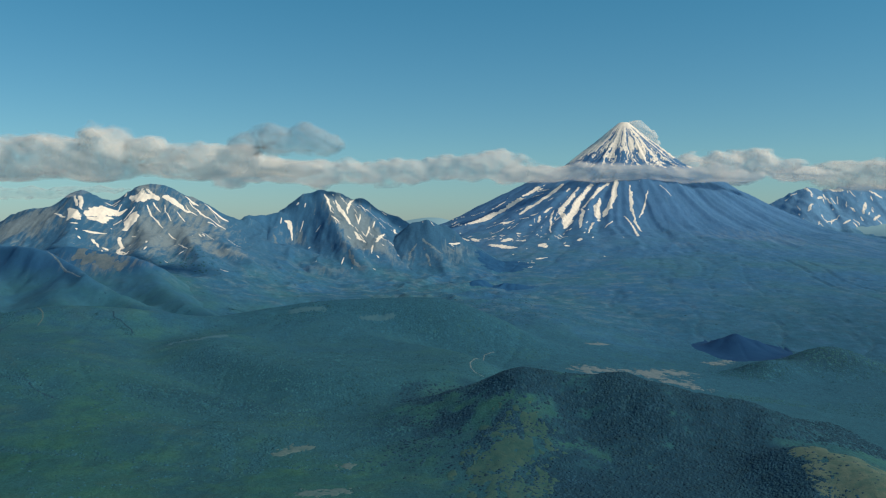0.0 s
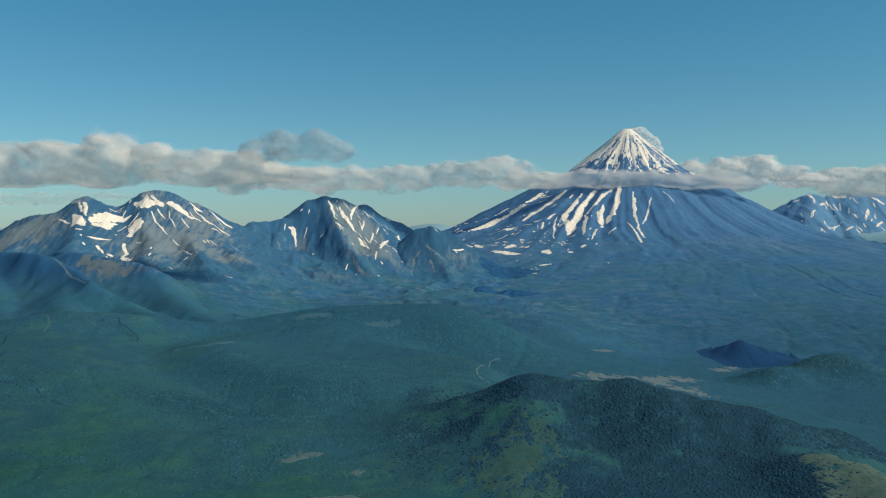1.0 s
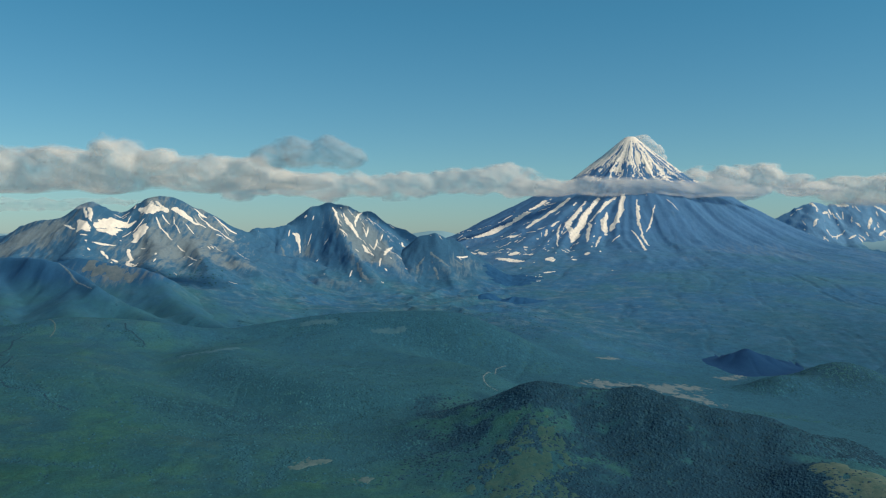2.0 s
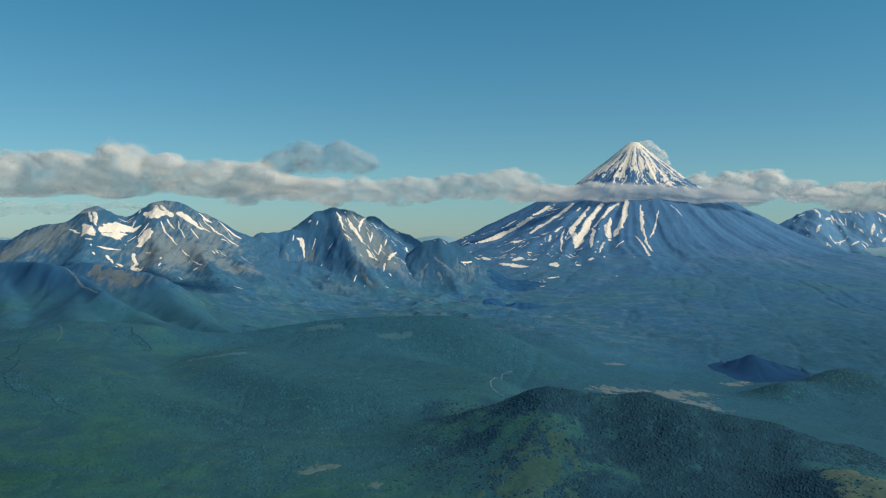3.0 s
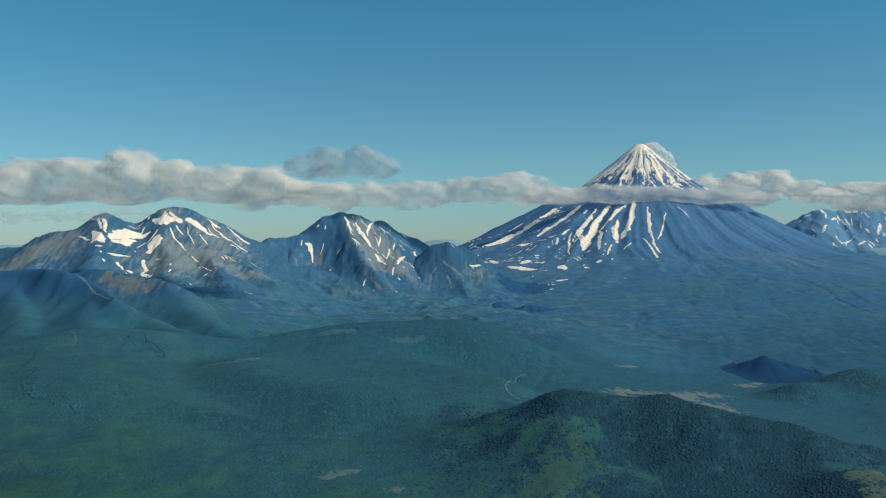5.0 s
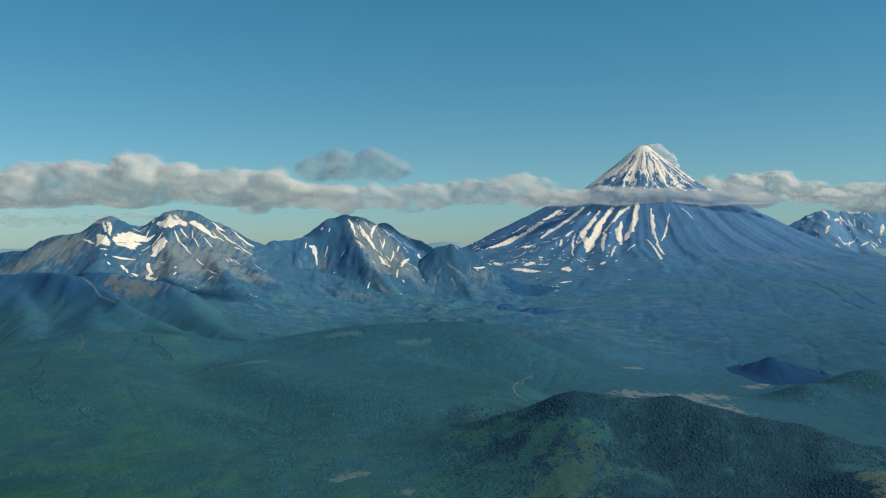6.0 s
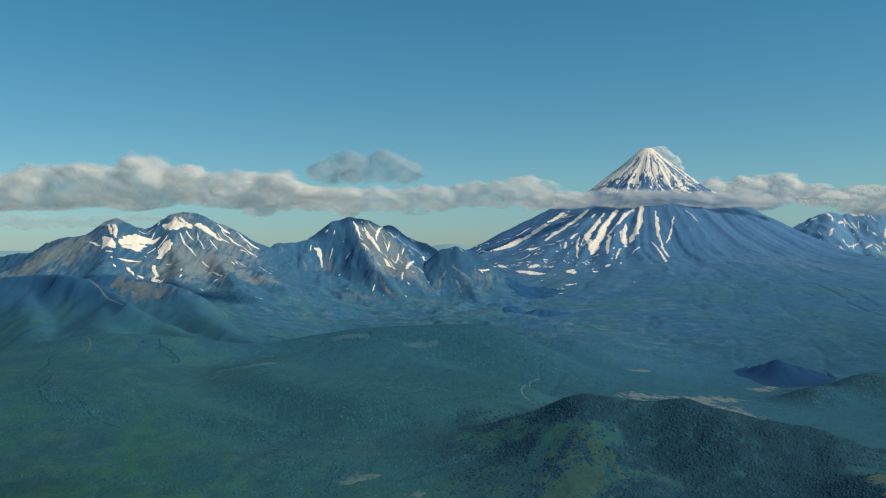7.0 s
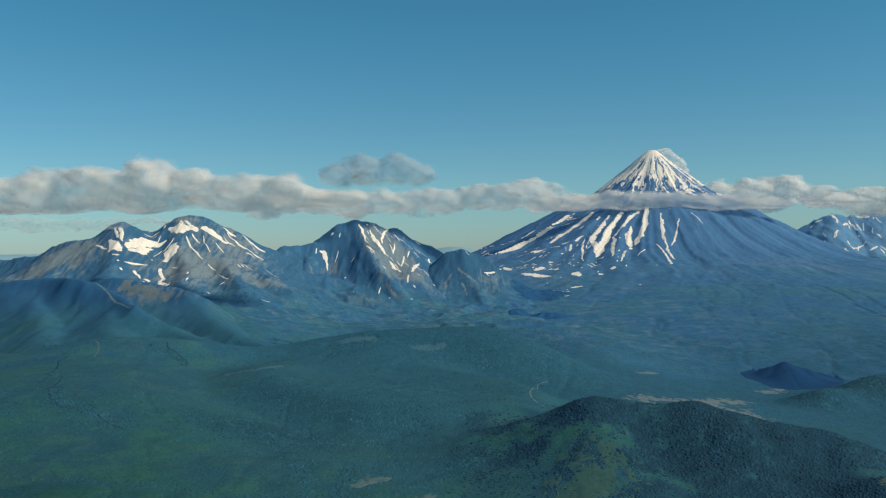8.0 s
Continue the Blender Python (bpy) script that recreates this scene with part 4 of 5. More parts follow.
snow(peak, [(-299, 1678), (-291, 1683)], (2.5, 2.5))
snow(peak, [(-307, 1682), (-306, 1668)], (1.1, 1.1))
snow(peak, [(-266, 1684), (-270, 1666)], (1.1, 1.1))
snow(peak, [(-280, 1715)], 3.3)
snow(peak, [(-265, 1713), (-266, 1708)], (1.1, 1.1))
snow(peak, [(-246, 1691)], 1.1)
snow(peak, [(-348, 1631), (-337, 1620), (-323, 1608)], (1.1, 1.1, 1.0))
snow(peak, [(-329, 1597)], 2.1)
snow(peak, [(-282, 1551)], 2.7)
snow(peak, [(-286, 1520)], 1.0)
snow(peak, [(-268, 1547)], 1.0)
snow(peak, [(-241, 1509)], 1.3)
snow(peak, [(-218, 1518)], 1.3)
snow(peak, [(-229, 1521)], 1.0)
snow(peak, [(-172, 1531), (-173, 1513)], (1.6, 1.0))
snow(peak, [(-153, 1497)], 1.6)
snow(peak, [(-137, 1539)], 1.3)
snow(peak, [(-210, 1667), (-195, 1656)], (1.8, 1.8))
snow(peak, [(-215, 1735)], 1.9)
snow(peak, [(-123, 1774), (-114, 1781)], (1.5, 1.5))
snow(peak, [(-87, 1764)], 1.5)
snow(knoll, [(-108, 1625), (-93, 1607), (-81, 1597)], (2.1, 3.4, 2.0))
snow(knoll, [(13, 1643), (31, 1657)], (2.1, 2.1))
snow(knoll, [(-124, 1604)], 1.0)
snow(knoll, [(-77, 1547)], 1.3)
snow(knoll, [(-38, 1673)], 1.1)

# thin streaks beside the snowfields
rng = np.random.default_rng(80)
for k in range(26):
    where, x0, x1, y0, y1 = ((twin, -570, -330, 1425, 1500), (peak, -250, -90, 1620, 1745))[k % 2]
    p0 = (rng.uniform(x0, x1), rng.uniform(y0, y1))
    snow(where, fall_line(where, p0, rng.uniform(8, 30)), rng.uniform(0.6, 1.4))

for k in range(16):
    snow(peak, fall_line(peak, (rng.uniform(-214, -100), rng.uniform(1650, 1745)), rng.uniform(6, 20)), rng.uniform(0.4, 0.8))

# last flecks in the hollows at the foot
rng = np.random.default_rng(79)
for k in range(30):
    where, x0, x1, y0, y1 = ((twin, -520, -300, 1250, 1380), (peak, -330, -80, 1480, 1640), (knoll, -120, 60, 1640, 1760))[k % 3]
    p0 = (rng.uniform(x0, x1), rng.uniform(y0, y1))
    snow(where, fall_line(where, p0, rng.uniform(2, 9)), rng.uniform(0.7, 1.4))

rng = np.random.default_rng(81)
for k in range(9):
    p0 = (rng.uniform(130, 175), rng.uniform(1610, 1680))
    snow(volcano, [p0, (p0[0] - rng.uniform(3, 8), p0[1] + rng.uniform(-6, 2))], rng.uniform(0.9, 1.8))
for k in range(36):
    p0 = (rng.uniform(110, 290), rng.uniform(1900, 2140))
    snow(volcano, fall_line(volcano, p0, rng.uniform(5, 24)), rng.uniform(0.6, 1.7))

# the far mountain
snow(distant, [(1752, 4287), (1772, 4254)], (9, 5))
snow(distant, [(1712, 4287), (1656, 4284)], (2.5, 3.5))
snow(distant, [(1875, 4287), (1921, 4266)], 8)
snow(distant, [(1819, 4251), (1797, 4242)], 7)
snow(distant, [(1750, 4194), (1714, 4158)], 6)
snow(distant, [(1848, 4131), (1761, 4068)], (5, 3))
snow(distant, [(1999, 4188), (1957, 4122)], (8, 6))
snow(distant, [(2028, 4116), (1984, 4068)], 7)
snow(distant, [(1883, 4092), (1844, 4062)], 6)
snow(distant, [(2048, 4248), (2091, 4224)], 8)
snow(distant, [(1845, 4185)], 6)
rng = np.random.default_rng(78)
for k in range(34):
    p0 = (rng.uniform(1650, 2150), rng.uniform(4000, 4270))
    l0 = rng.uniform(10, 45)
    snow(distant, [p0, (p0[0] + rng.uniform(-0.7, 0.5) * l0, p0[1] - l0)], rng.uniform(2.0, 4.5))

# scree fans below the crags
peak.patch("scree_fan", [(-229, 1723), (-207, 1697), (-184, 1664)], (2, 5, 6), SCREE_FAN, "grey-brown scree", 1.2, 1.2, 0.5, 30, fray=1.0, streak=0.9, taper=0.3)
peak.patch("scree_fan", [(-224, 1699), (-200, 1668), (-178, 1656)], (1.5, 4, 3), SCREE_FAN, "grey-brown scree", 1.2, 1.2, 0.5, 31, fray=1.0, streak=0.9, taper=0.3)
peak.patch("scree_fan", [(-167, 1659), (-151, 1634), (-135, 1585)], (2, 4, 3), SCREE_FAN, "grey-brown scree", 1.2, 1.2, 0.5, 32, fray=1.0, streak=0.9, taper=0.3)
peak.patch("scree_fan", [(-313, 1623), (-290, 1552), (-268, 1527)], (2, 4, 3), SCREE_FAN, "grey-brown scree", 1.2, 1.2, 0.5, 33, fray=1.0, streak=0.9, taper=0.3)
peak.patch("scree_fan", [(-164, 1546), (-154, 1514), (-140, 1493)], (1.5, 3, 2), SCREE_FAN, "grey-brown scree", 1.2, 1.2, 0.5, 34, fray=1.0, streak=0.9, taper=0.3)
peak.patch("scree_fan", [(-132, 1690), (-122, 1659)], (2, 3), SCREE_FAN, "grey-brown scree", 1.2, 1.2, 0.5, 35, fray=1.0, streak=0.9, taper=0.3)
knoll.patch("scree_fan", [(-39, 1635), (-19, 1617), (-1, 1603)], (1.5, 4, 3), SCREE_FAN, "grey-brown scree", 1.2, 1.2, 0.5, 30, fray=1.0, streak=0.9, taper=0.3)
knoll.patch("scree_fan", [(-47, 1631), (-58, 1609), (-62, 1580)], (1, 3, 2.5), SCREE_FAN, "grey-brown scree", 1.2, 1.2, 0.5, 31, fray=1.0, streak=0.9, taper=0.3)
knoll.patch("scree_fan", [(-34, 1617), (-28, 1591), (-23, 1556)], (1, 2.5, 2), SCREE_FAN, "grey-brown scree", 1.2, 1.2, 0.5, 32, fray=1.0, streak=0.9, taper=0.3)
knoll.patch("scree_fan", [(2, 1633), (23, 1624)], (1.5, 2.5), SCREE_FAN, "grey-brown scree", 1.2, 1.2, 0.5, 33, fray=1.0, streak=0.9, taper=0.3)
knoll.patch("scree_fan", [(-119, 1570), (-105, 1560)], (2, 3), SCREE_FAN, "grey-brown scree", 1.2, 1.2, 0.5, 34, fray=1.0, streak=0.9, taper=0.3)

# the brown shoulder of the bluff, and its pale edge
brow.patch("bare_shoulder", [(-470, 1140), (-440, 1128), (-405, 1118)], (5, 8, 6), BROWN_SCREE, "bare brown scree", 1.2, 1.3, 0.6, 11, fray=1.0)
brow.patch("pale_edge", [(-471, 1050), (-451, 1029), (-423, 998), (-400, 972)], (0.4, 0.9, 1.1, 0.5), SCREE_FAN, "pale stony edge", 1.0, 0.8, 0.8, 12)
# dry grass on the wooded hill
DRY = "dry yellow-green grass"
near.patch("grassy_spur", [(44, 540), (40, 516), (34, 495)], (4, 10, 9), SPUR_GRASS, DRY, 0.7, 3.2, 0.35, fray=1.5, seed=3)
near.patch("grassy_spur", [(32, 486), (26, 462), (23, 438)], (9, 12, 11), SPUR_GRASS, DRY, 0.7, 3.2, 0.35, fray=1.5, seed=4)
near.patch("grassy_spur", [(48, 531), (56, 510), (64, 495)], (4, 6, 4), SPUR_GRASS, DRY, 0.7, 3.2, 0.35, fray=1.5, seed=5)
near.patch("grassy_spur", [(50, 468), (43, 441)], (5, 8), SPUR_GRASS, DRY, 0.7, 3.2, 0.4, fray=1.5, seed=8)
tan.patch("grassy_crest", [(200, 468), (209, 453), (213, 426), (224, 411)], (9, 15, 19, 20), TAN_GRASS, "tan dry grass", 0.8, 1.1, 0.35, 6, fray=1.2)
tan.patch("grassy_crest", [(198, 453), (197, 432), (198, 417)], (7, 11, 13), TAN_GRASS, "tan dry grass", 0.8, 1.1, 0.4, 9, fray=1.2)


# ---------------------------------------------------------------- clearings and tracks in the valley
def clearing(name, label, line, widths, mat, rag=1.25, thick=0.7, seed=0, category="clearing"):
    """A ragged thin spread of sand or grass on the valley floor."""
    line = [np.array(p, float) for p in line]
    if len(line) == 1:
        line.append(line[0] + (0.1, 0.1))
    if not isinstance(widths, tuple):
        widths = (widths,) * len(line)
    pad, cell = max(widths) * 1.8, max(0.8, max(widths) / 9)
    x0, y0 = np.min(line, 0) - pad
    x1, y1 = np.max(line, 0) + pad
    X, Y = np.meshgrid(np.arange(x0, x1 + cell, cell), np.arange(y0, y1 + cell, cell))
    size = max(widths)
    wx, wy = X + size * 0.5 * fbm(X, Y, size * 3, 3, seed + 601), Y + size * 0.5 * fbm(X, Y, size * 3, 3, seed + 602)
    m = np.full(X.shape, -9.0)
    for a, b, w0, w1 in zip(line[:-1], line[1:], widths[:-1], widths[1:]):
        d = b - a
        t = np.clip(((wx - a[0]) * d[0] + (wy - a[1]) * d[1]) / (d @ d), 0, 1)
        m = np.maximum(m, 1 - np.hypot(wx - a[0] - t * d[0], wy - a[1] - t * d[1]) / (w0 + t * (w1 - w0)))
    m = m + rag * 1.6 * fbm(X, Y * 0.8, size * 0.7, 5, seed + 603, 0.75)
    Z = ground_height(X, Y) + thick * np.clip(m, -0.8, 0.4)
    if (m > 0).any():
        me = sheet(name, X, Y, Z, mat, keep=m > 0)
        thing(name, label, category, "structure", data=me)


SANDY = "pale sandy clearing on the green valley floor"
clearing("sandy_clearing", SANDY, [(-98, 516), (-89, 525), (-80, 531)], (3, 5, 4), SAND, seed=1)
clearing("sandy_clearing", SANDY, [(-70, 447), (-51, 453)], (5, 4), SAND, seed=2)
clearing("sandy_clearing", SANDY, [(-55, 498)], 4, SAND, seed=3)
clearing("sandy_clearing", SANDY, [(137, 828), (162, 840)], (12, 10), GRAVEL, 2.4, seed=4)
clearing("sandy_clearing", SANDY, [(189, 840), (218, 858), (242, 876)], (9, 11, 6), GRAVEL, 2.6, seed=5)
clearing("sandy_clearing", SANDY, [(192, 819), (210, 807), (226, 780)], (6, 12, 7), GRAVEL, 2.6, seed=6)
clearing("sandy_clearing", SANDY, [(167, 996), (182, 1008)], 5, GRAVEL, seed=7)
clearing("sandy_clearing", SANDY, [(297, 969), (324, 999)], (7, 4), GRAVEL, 2.0, seed=8)
clearing("sandy_clearing", SANDY, [(324, 1107), (344, 1116)], (5, 3), GRAVEL, seed=9)
clearing("sandy_clearing", SANDY, [(76, 588), (90, 594)], (3, 4), SAND, seed=10)
clearing("pale_meadow", "strip of pale yellow-green meadow below the mountains", [(-110, 1268), (-82, 1252), (-19, 1262)], (10, 14, 8), MEADOW, seed=11, category="meadow")
clearing("pale_meadow", "bare pale patch on a low green hill", [(-84, 908), (-54, 915)], (3.0, 4.2), MEADOW, 0.6, seed=12, category="meadow")
clearing("pale_meadow", "bare pale patch on a low green hill", [(-158, 918), (-127, 921)], (3.6, 5.0), MEADOW, 0.6, seed=13, category="meadow")
clearing("pale_meadow", "strip of pale yellow-green meadow in the valley", [(-241, 796), (-216, 796), (-203, 813)], (6, 7, 6), MEADOW, seed=15, category="meadow")
clearing("dirt_track", "pale dirt track winding across the valley", [(51, 880), (41, 872), (29, 783), (23, 747), (23, 729), (26, 720), (33, 715)], 0.6, GRAVEL, 0.15, 0.5, 16, "track")
clearing("dirt_track", "pale dirt track on a grassy slope", [(-398, 865), (-384, 846), (-378, 833), (-373, 811)], 0.7, SAND, 0.3, 0.6, 17, "track")
for k, line in enumerate(([(-459, 958), (-440, 934), (-431, 929), (-429, 935)], [(-464, 976), (-463, 986)], [(-359, 944), (-353, 951)])):
    clearing("gravel_bar", "pale gravel bar at the foot of a dark bluff", line, 1.3, GRAVEL, 0.6, 0.5, 18 + k, "gravel")


def meander(line, reach, seed):
    """The line with bends between its points."""
    out = []
    for (xa, ya), (xb, yb) in zip(line[:-1], line[1:]):
        for t in np.arange(0, 1, 0.2):
            x, y = xa + t * (xb - xa), ya + t * (yb - ya)
            out.append((x + reach * float(fbm(np.array(x), np.array(y), 28, 2, seed)), y + reach * float(fbm(np.array(x), np.array(y), 28, 2, seed + 5))))
    return out + [line[-1]]


for k, line in enumerate(([(-407, 817), (-362, 704), (-339, 652), (-319, 630), (-297, 622), (-279, 604), (-261, 595)], [(-326, 864), (-311, 847), (-294, 835)])):
    clearing("stream", "narrow dark stream winding through green heath", meander(line, 14, 801 + k), 0.9, STREAM, 0.25, 0.4, 22 + k, "stream")


# ---------------------------------------------------------------- woods
def wood(name, label, spots, height, seed, ground, mat, tall):
    """Many small ragged crowns at the spots."""
    rng = np.random.default_rng(seed)
    n = len(spots)
    bm = bmesh.new()
    rings = ((1.0, -0.1), (0.62, 0.5))
    loops = [[bm.verts.new((r * math.cos(k * 1.0472 + i * 0.5), r * math.sin(k * 1.0472 + i * 0.5), z)) for k in range(6)] for i, (r, z) in enumerate(rings)]
    top = bm.verts.new((0, 0, 0.8))
    for lo, hi in zip(loops, loops[1:] + [[top] * 6]):
        for k in range(6):
            bm.faces.new((lo[k], lo[(k + 1) % 6], hi[k]))
            if hi[0] is not top:
                bm.faces.new((lo[(k + 1) % 6], hi[(k + 1) % 6], hi[k]))
    bm.verts.index_update()
    unit = np.array([v.co[:] for v in bm.verts])
    tris = np.array([[v.index for v in f.verts] for f in bm.faces])
    bm.free()
    size = height * (0.5 + 1.0 * rng.random(n) ** 1.8)
    wide = size * (0.68 + 0.4 * rng.random(n))
    jit = 1 + 0.2 * rng.normal(size=(n, len(unit))).clip(-1.6, 1.6)
    v = unit[None] * jit[..., None] * np.stack((wide, wide, size * tall), -1)[:, None, :]
    v[..., :2] += spots[:, None, :]
    v[..., 2] += ground(v[..., 0].ravel(), v[..., 1].ravel()).reshape(v.shape[:2])
    f = (tris[None] + (np.arange(n) * len(unit))[:, None, None]).reshape(-1, 3)
    me = bpy.data.meshes.new(name)
    co = v.reshape(-1, 3)
    me.vertices.add(len(co))
    me.vertices.foreach_set("co", co.astype(np.float32).ravel())
    me.loops.add(f.size)
    me.loops.foreach_set("vertex_index", f.astype(np.int32).ravel())
    me.polygons.add(len(f))
    me.polygons.foreach_set("loop_start", np.arange(0, f.size, 3, dtype=np.int32))
    me.update(calc_edges=True)
    me.shade_smooth()
    me.materials.append(mat)
    thing(name, label, "forest", "stuff", data=me)


def sown(count, x0, x1, y0, y1, chance, seed):
    rng = np.random.default_rng(seed)
    x, y = rng.uniform(x0, x1, count), rng.uniform(y0, y1, count)
    ok = rng.random(count) < chance(x, y)
    ok &= np.abs(x) < y * 0.62 + 30
    return np.stack((x[ok], y[ok]), -1)


def valley_wood(x, y):
    w = cover_wood(x, y) ** 1.6
    w = np.maximum(w, 0.16 * step(0.05, 0.35, fbm(x, y, 70, 4, 706)) * step(-120, -260, x) * step(1050, 900, y)) + 0.003
    return w * open_valley(x, y) * np.clip(620 / y, 0, 1) ** 1.2 * (1 - 0.5 * step(230, 330, x))


def valley_height(x, y):
    return np.where((x < -100) & (y > 660), np.maximum(ground_height(x, y), brow.height(x, y)), ground_height(x, y))


spots = sown(82000, -140, 300, 340, 680, hill_wood, 1)
low_end = spots[:, 0] + 26 * fbm(spots[:, 0], spots[:, 1], 24, 3, 710) < -30
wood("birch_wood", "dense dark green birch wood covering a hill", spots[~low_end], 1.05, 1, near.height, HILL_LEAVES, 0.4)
wood("birch_wood", "green birch wood at the low end of a hill", spots[low_end], 0.95, 7, near.height, DARK_LEAVES, 0.3)
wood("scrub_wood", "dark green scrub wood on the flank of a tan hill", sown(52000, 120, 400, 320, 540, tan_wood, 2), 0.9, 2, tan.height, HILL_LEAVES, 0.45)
spots = sown(320000, -560, 560, 400, 1150, valley_wood, 3)
near_by = spots[:, 1] + 40 * fbm(spots[:, 0], spots[:, 1], 90, 3, 709) < 780
wood("valley_wood", "scattered green birch and alder wood across the valley", spots[near_by], 1.0, 3, valley_height, LEAVES, 0.32)
wood("hazy_scrub", "scrub on low hills below the mountains, blued for haze", spots[~near_by][::2], 1.3, 6, valley_height, HAZY_LEAVES, 0.12)
wood("willow_thicket", "dark blue-green willow thickets along the streams", sown(420000, -560, 560, 400, 1050, stream_wood, 4), 1.0, 4, valley_height, DARK_LEAVES, 0.42)


def fell_pine(x, y):
    """Dwarf pine in clumps over the fell and the apron of the volcano."""
    w = step(-0.05, 0.45, fbm(x, y, 60, 5, 711)) * step(1010, 1120, y + 50 * fbm(x, y, 120, 3, 712)) * step(1340, 1260, y) * step(150, 60, x)
    return 0.3 * w + 0.006 * step(1010, 1120, y) * step(1340, 1260, y)


def fell_height(x, y):
    return np.maximum(np.maximum(ground_height(x, y), np.where(x < -150, twin.height(x, y), -99)), np.where(x > -60, volcano.height(x, y), -99))


wood("dwarf_pine_scrub", "dark blue-green dwarf pine clumps on stony fell", sown(60000, -520, 900, 1010, 1350, fell_pine, 5), 1.5, 5, fell_height, DARK_LEAVES, 0.35)


# ---------------------------------------------------------------- clouds
def vnoise3(x, y, z, seed):
    iz = np.floor(z)
    w = z - iz
    w = w * w * (3 - 2 * w)
    ix, iy = np.floor(x), np.floor(y)
    u, v = x - ix, y - iy
    u, v = u * u * (3 - 2 * u), v * v * (3 - 2 * v)
    out = 0.0
    for k, wz in ((0, 1 - w), (1, w)):
        s = iz + k
        a, b = lattice(ix + s * 57, iy + s * 131, seed), lattice(ix + 1 + s * 57, iy + s * 131, seed)
        c, d = lattice(ix + s * 57, iy + 1 + s * 131, seed), lattice(ix + 1 + s * 57, iy + 1 + s * 131, seed)
        out = out + wz * ((a * (1 - u) + b * u) * (1 - v) + (c * (1 - u) + d * u) * v)
    return out


def skin(D, level, origin, cell):
    """The surface where the field D passes the level, as points and quads (surface nets)."""
    inside = D > level
    nx, ny, nz = D.shape
    total, count = np.zeros((nx - 1, ny - 1, nz - 1, 3)), np.zeros((nx - 1, ny - 1, nz - 1))
    corners = [(i, j, k) for i in (0, 1) for j in (0, 1) for k in (0, 1)]
    at = lambda c, F: F[c[0]:c[0] + nx - 1, c[1]:c[1] + ny - 1, c[2]:c[2] + nz - 1]
    for a in corners:
        for ax in range(3):
            if a[ax]:
                continue
            b = tuple(1 if q == ax else a[q] for q in range(3))
            da, db = at(a, D), at(b, D)
            cross = at(a, inside) != at(b, inside)
            t = np.where(cross, (level - da) / np.where(cross, db - da, 1), 0)
            for q in range(3):
                total[..., q] += np.where(cross, a[q] + (t if q == ax else 0), 0)
            count += cross
    on = count > 0
    ids = np.full(on.shape, -1)
    ids[on] = np.arange(on.sum())
    pts = (np.argwhere(on) + total[on] / count[on][:, None]) * cell + origin
    quads = []
    for ax in range(3):
        o1, o2 = [q for q in range(3) if q != ax]
        lo = [slice(1, n - 1) for n in D.shape]
        lo[ax] = slice(0, D.shape[ax] - 1)
        hi = list(lo)
        hi[ax] = slice(1, D.shape[ax])
        sa, sb = inside[tuple(lo)], inside[tuple(hi)]
        e = np.argwhere(sa != sb)
        flip = sa[sa != sb]
        e = e + [0 if q == ax else 1 for q in range(3)]
        c = []
        for d1, d2 in ((0, 0), (1, 0), (1, 1), (0, 1)):
            p = e.copy()
            p[:, o1] -= d1
            p[:, o2] -= d2
            c.append(ids[p[:, 0], p[:, 1], p[:, 2]])
        c = np.stack(c, -1)
        if ax == 1:
            flip = ~flip
        c[~flip] = c[~flip][:, ::-1]
        quads.append(c)
    return pts, np.concatenate(quads)


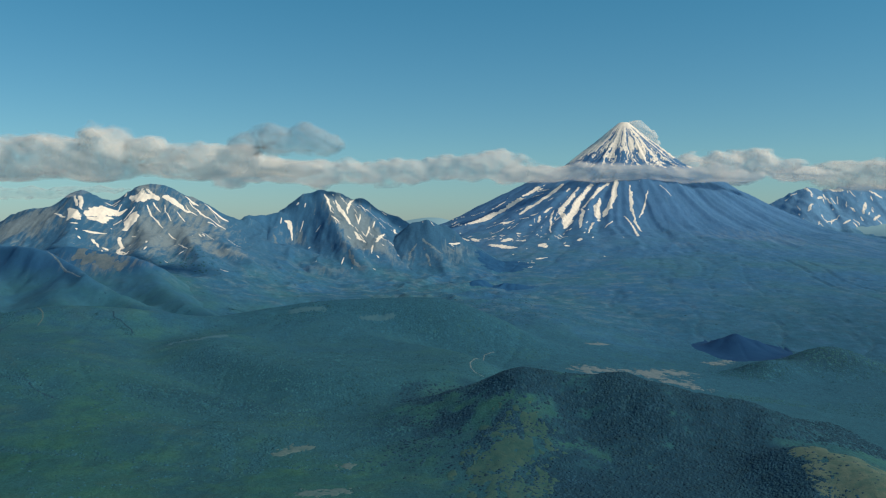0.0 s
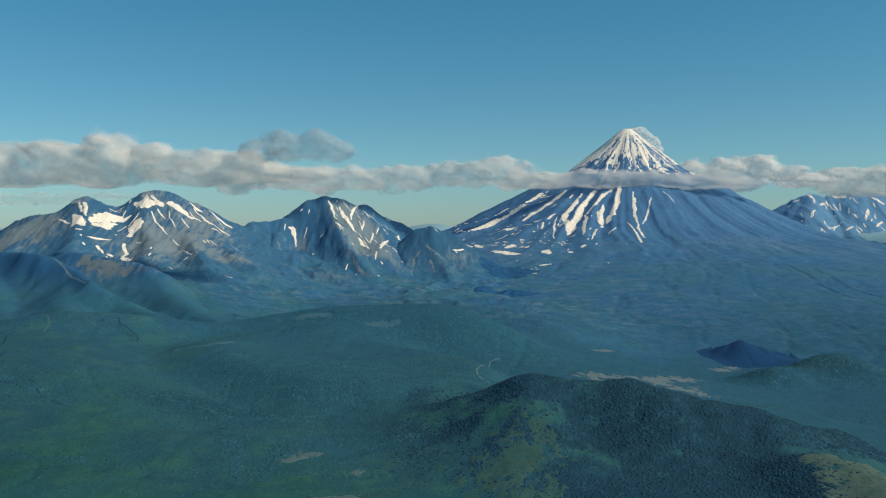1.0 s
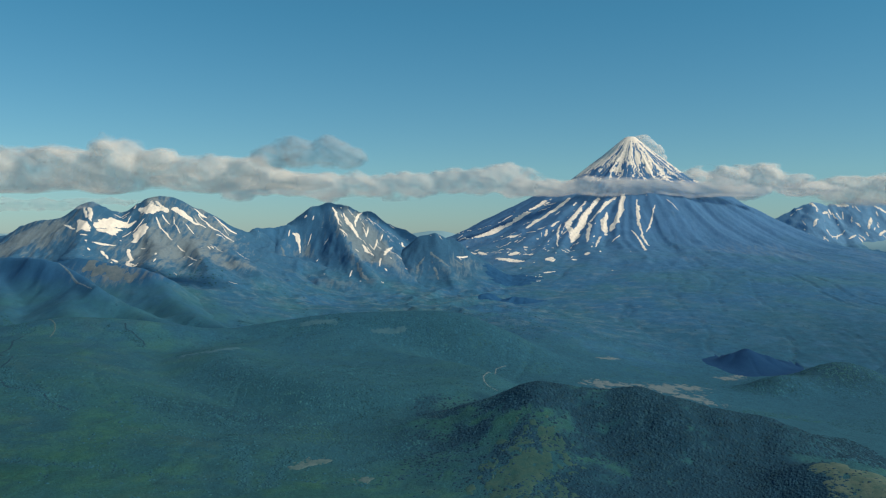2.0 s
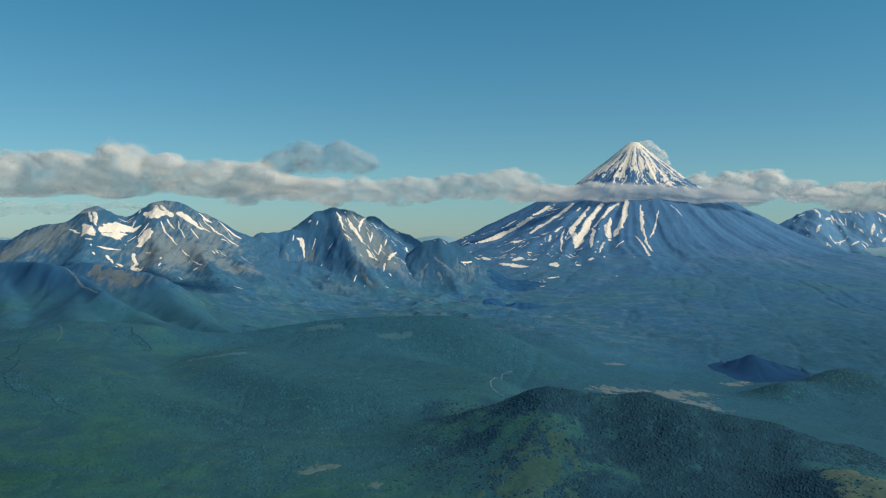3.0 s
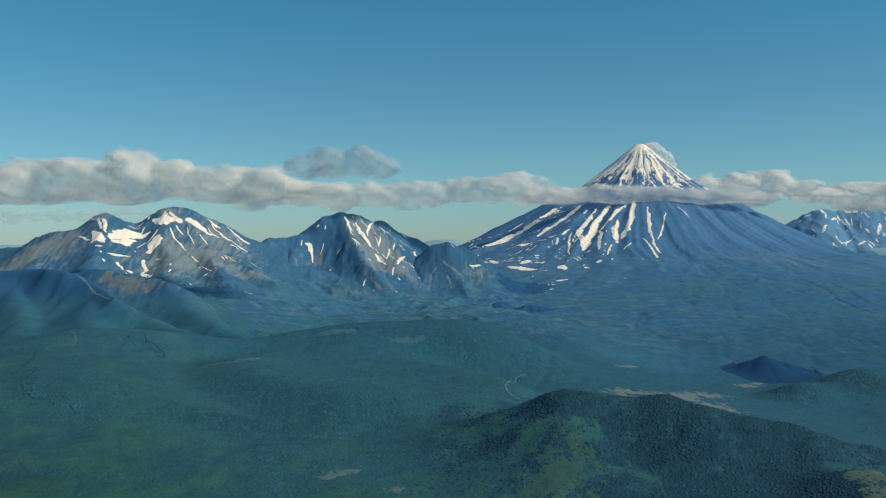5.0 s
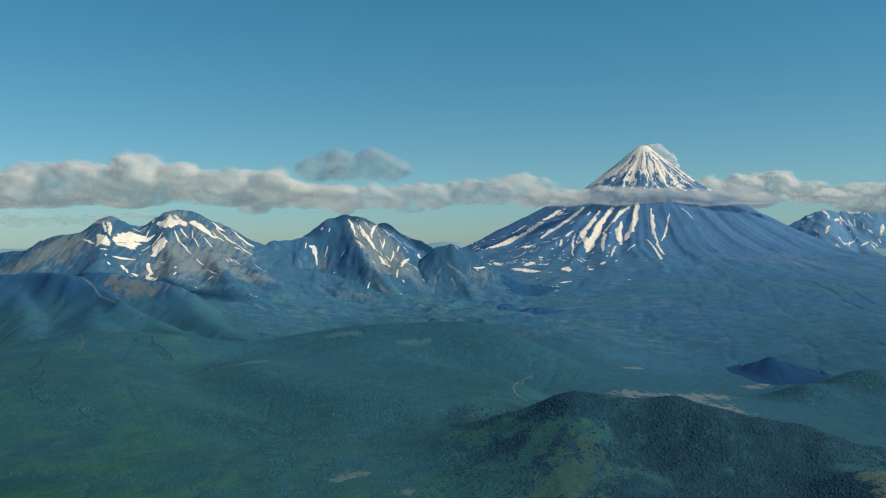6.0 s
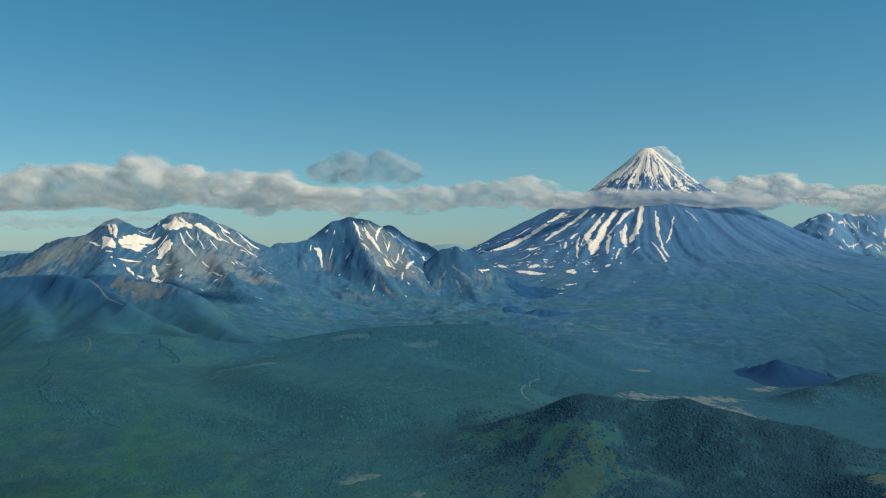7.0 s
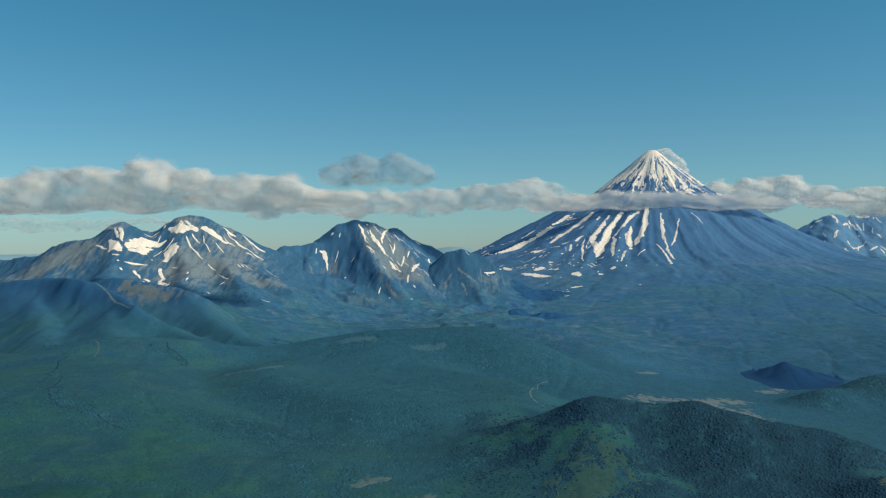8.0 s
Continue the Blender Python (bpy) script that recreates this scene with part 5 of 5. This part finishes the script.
def cloud(name, label, lumps, mats, seed, cell, depth=1.0, grain=None, rough=0.48, base=None):
    """A cloud from lumps (middle, half width, half height): thin shells of mist round a denser heart."""
    L = np.array(lumps, float)
    grain = grain or float(np.median(L[:, 4])) * 1.3
    wide = L[:, 3:4]
    lo = np.array((np.min(L[:, 0] - L[:, 3]), np.min(L[:, 1] - L[:, 4] * 2 * depth), np.min(L[:, 2] - L[:, 4]))) - grain
    hi = np.array((np.max(L[:, 0] + L[:, 3]), np.max(L[:, 1] + L[:, 4] * 2 * depth), np.max(L[:, 2] + L[:, 4]))) + grain
    n = np.ceil((hi - lo) / (cell * np.array((1.3, 1.6, 1.0)))).astype(int) + 2
    cells = cell * np.array((1.3, 1.6, 1.0))
    X, Y, Z = np.meshgrid(*[lo[q] + np.arange(n[q]) * cells[q] for q in range(3)], indexing="ij")
    D = np.full(X.shape, -9.0)
    for x, y, z, rx, rz in L:
        D = np.maximum(D, 1 - np.sqrt(((X - x) / rx) ** 2 + ((Y - y) / (rz * 2 * depth)) ** 2 + ((Z - z) / rz) ** 2)) 
    f, amp = 0.0, 1.0
    for o in range(5):
        s = grain / 2 ** o
        f = f + amp * vnoise3(X / (s * 2.1) + o * 9, Y / (s * 1.5), Z / s, seed + o)
        amp *= 0.55
    D = D + rough * f
    if base is not None:
        D = D - np.clip((base - Z) / grain, 0, 5) * 2.2
    for q in range(3):
        ends = [slice(None)] * 3
        for e in (0, -1):
            ends[q] = e
            D[tuple(ends)] = -9
    ob = thing(name, label, "cloud", group="clouds")
    mid = (lo + hi) / 2
    ob.location = mid
    for k, (level, mat) in enumerate(zip((0.0, 0.035, 0.07, 0.11, 0.155, 0.205, 0.27), mats)):
        pts, quads = skin(D, level, lo - mid, cells)
        if not len(quads):
            continue
        me = bpy.data.meshes.new("mist_layer")
        me.vertices.add(len(pts))
        me.vertices.foreach_set("co", pts.astype(np.float32).ravel())
        me.loops.add(quads.size)
        me.loops.foreach_set("vertex_index", quads.astype(np.int32).ravel())
        me.polygons.add(len(quads))
        me.polygons.foreach_set("loop_start", np.arange(0, quads.size, 4, dtype=np.int32))
        me.update(calc_edges=True)
        me.shade_smooth()
        me.materials.append(mat)
        part("mist_layer", me, ob)
    return ob


cloud("cloud_bank", "long cream-white bank of cloud over the ridge", [(-782, 1180, 279, 83.0, 30.1), (-677, 1180, 279, 83.0, 31.6), (-601, 1180, 279, 67.8, 31.6), (-534, 1180, 283, 60.3, 31.6), (-503, 1180, 294, 33.9, 19.6), (-449, 1180, 296, 37.6, 31.6), (-458, 1180, 276, 60.3, 28.7), (-395, 1180, 290, 36.2, 27.1), (-391, 1180, 271, 67.8, 21.1), (-328, 1180, 281, 45.2, 24.1), (-324, 1180, 265, 67.8, 15.1), (-274, 1180, 277, 37.6, 24.1), (-256, 1180, 265, 52.7, 15.1), (-206, 1180, 268, 47.4, 14.3), (-640, 1180, 266, 150, 20), (-430, 1180, 266, 140, 19), (-300, 1180, 262, 110, 15), (-366, 1180, 272, 64, 27), (-352, 1180, 284, 36, 20)], CLOUD_WHITE, 12, 4.0, 0.7, base=256)
cloud("cloud_streak", "thin pale streak of cloud below the bank", [(-606, 1100, 235, 95, 8.0), (-522, 1100, 234, 80, 7.0), (-440, 1100, 237, 70, 5.5), (-669, 1100, 234, 76, 8.0)], CLOUD_THIN[:3], 21, 2.0, rough=0.5)
cloud("dark_cloud", "small smoky grey cloud hanging by itself", [(-93, 425, 235, 9.2, 5.4), (-80, 425, 237, 12.5, 6.8), (-65, 425, 239, 10.9, 6.8), (-56, 425, 236, 8.7, 4.9)], CLOUD_SHADED, 2, 0.95, 1.4, rough=0.46)
cloud("cloud_bank", "thin white strip of cloud beside the volcano", [(-331, 1760, 296, 78.7, 27.1), (-252, 1760, 295, 78.7, 29.2), (-194, 1760, 301, 56.3, 19.2), (-387, 1760, 287, 67.4, 20.2), (-151, 1760, 292, 89.9, 24.8), (-106, 1760, 296, 78.7, 22.5), (-61, 1760, 295, 67.4, 22.5), (-5, 1760, 296, 67.4, 22.5), (62, 1760, 299, 56.3, 27.1), (112, 1760, 316, 47.2, 27.1), (130, 1760, 292, 78.7, 20.2), (185, 1760, 292, 56.3, 20.2)], CLOUD_THIN, 3, 4.0, 0.8)
cloud("cloud_bank", "flat white bank of cloud girdling the volcano", [(245, 2185, 308, 104.6, 30.7), (342, 2185, 315, 111.6, 30.7), (454, 2185, 312, 125.6, 32.1), (565, 2185, 308, 111.6, 32.1), (649, 2185, 306, 90.7, 29.3), (715, 2215, 306, 75, 23)], CLOUD_THIN, 4, 4.0, 0.42, rough=0.42, base=299)
cloud("cloud_bank", "puffy white cloud behind the shoulder of the volcano", [(702, 2500, 356, 79.8, 27), (755, 2500, 356, 66, 33), (806, 2500, 357, 60, 34), (878, 2500, 358, 70, 36), (941, 2500, 344, 71.9, 28), (838, 2500, 331, 175.7, 27.1), (1054, 2600, 339, 83.0, 23.2)], CLOUD_WHITE, 5, 6.2, 1.0)
cloud("cloud_bank", "grey-white bank of cloud over the far mountain", [(1216, 3000, 360, 95.8, 30.7), (1331, 3000, 360, 115.0, 46.0), (1445, 3000, 357, 115.0, 46.0), (1579, 3000, 362, 134.1, 53.7), (1751, 3000, 372, 153.3, 57.5)], CLOUD_WHITE, 6, 8.0, 1.0)
cloud("cloud_wisp", "small wisp of cloud trailing off the summit", [(532, 2465, 459, 22, 13), (552, 2465, 448, 24, 15), (572, 2465, 430, 19, 12), (596, 2465, 410, 16, 9)], CLOUD_WHITE[:5], 7, 2.0, 1.0, rough=0.62)
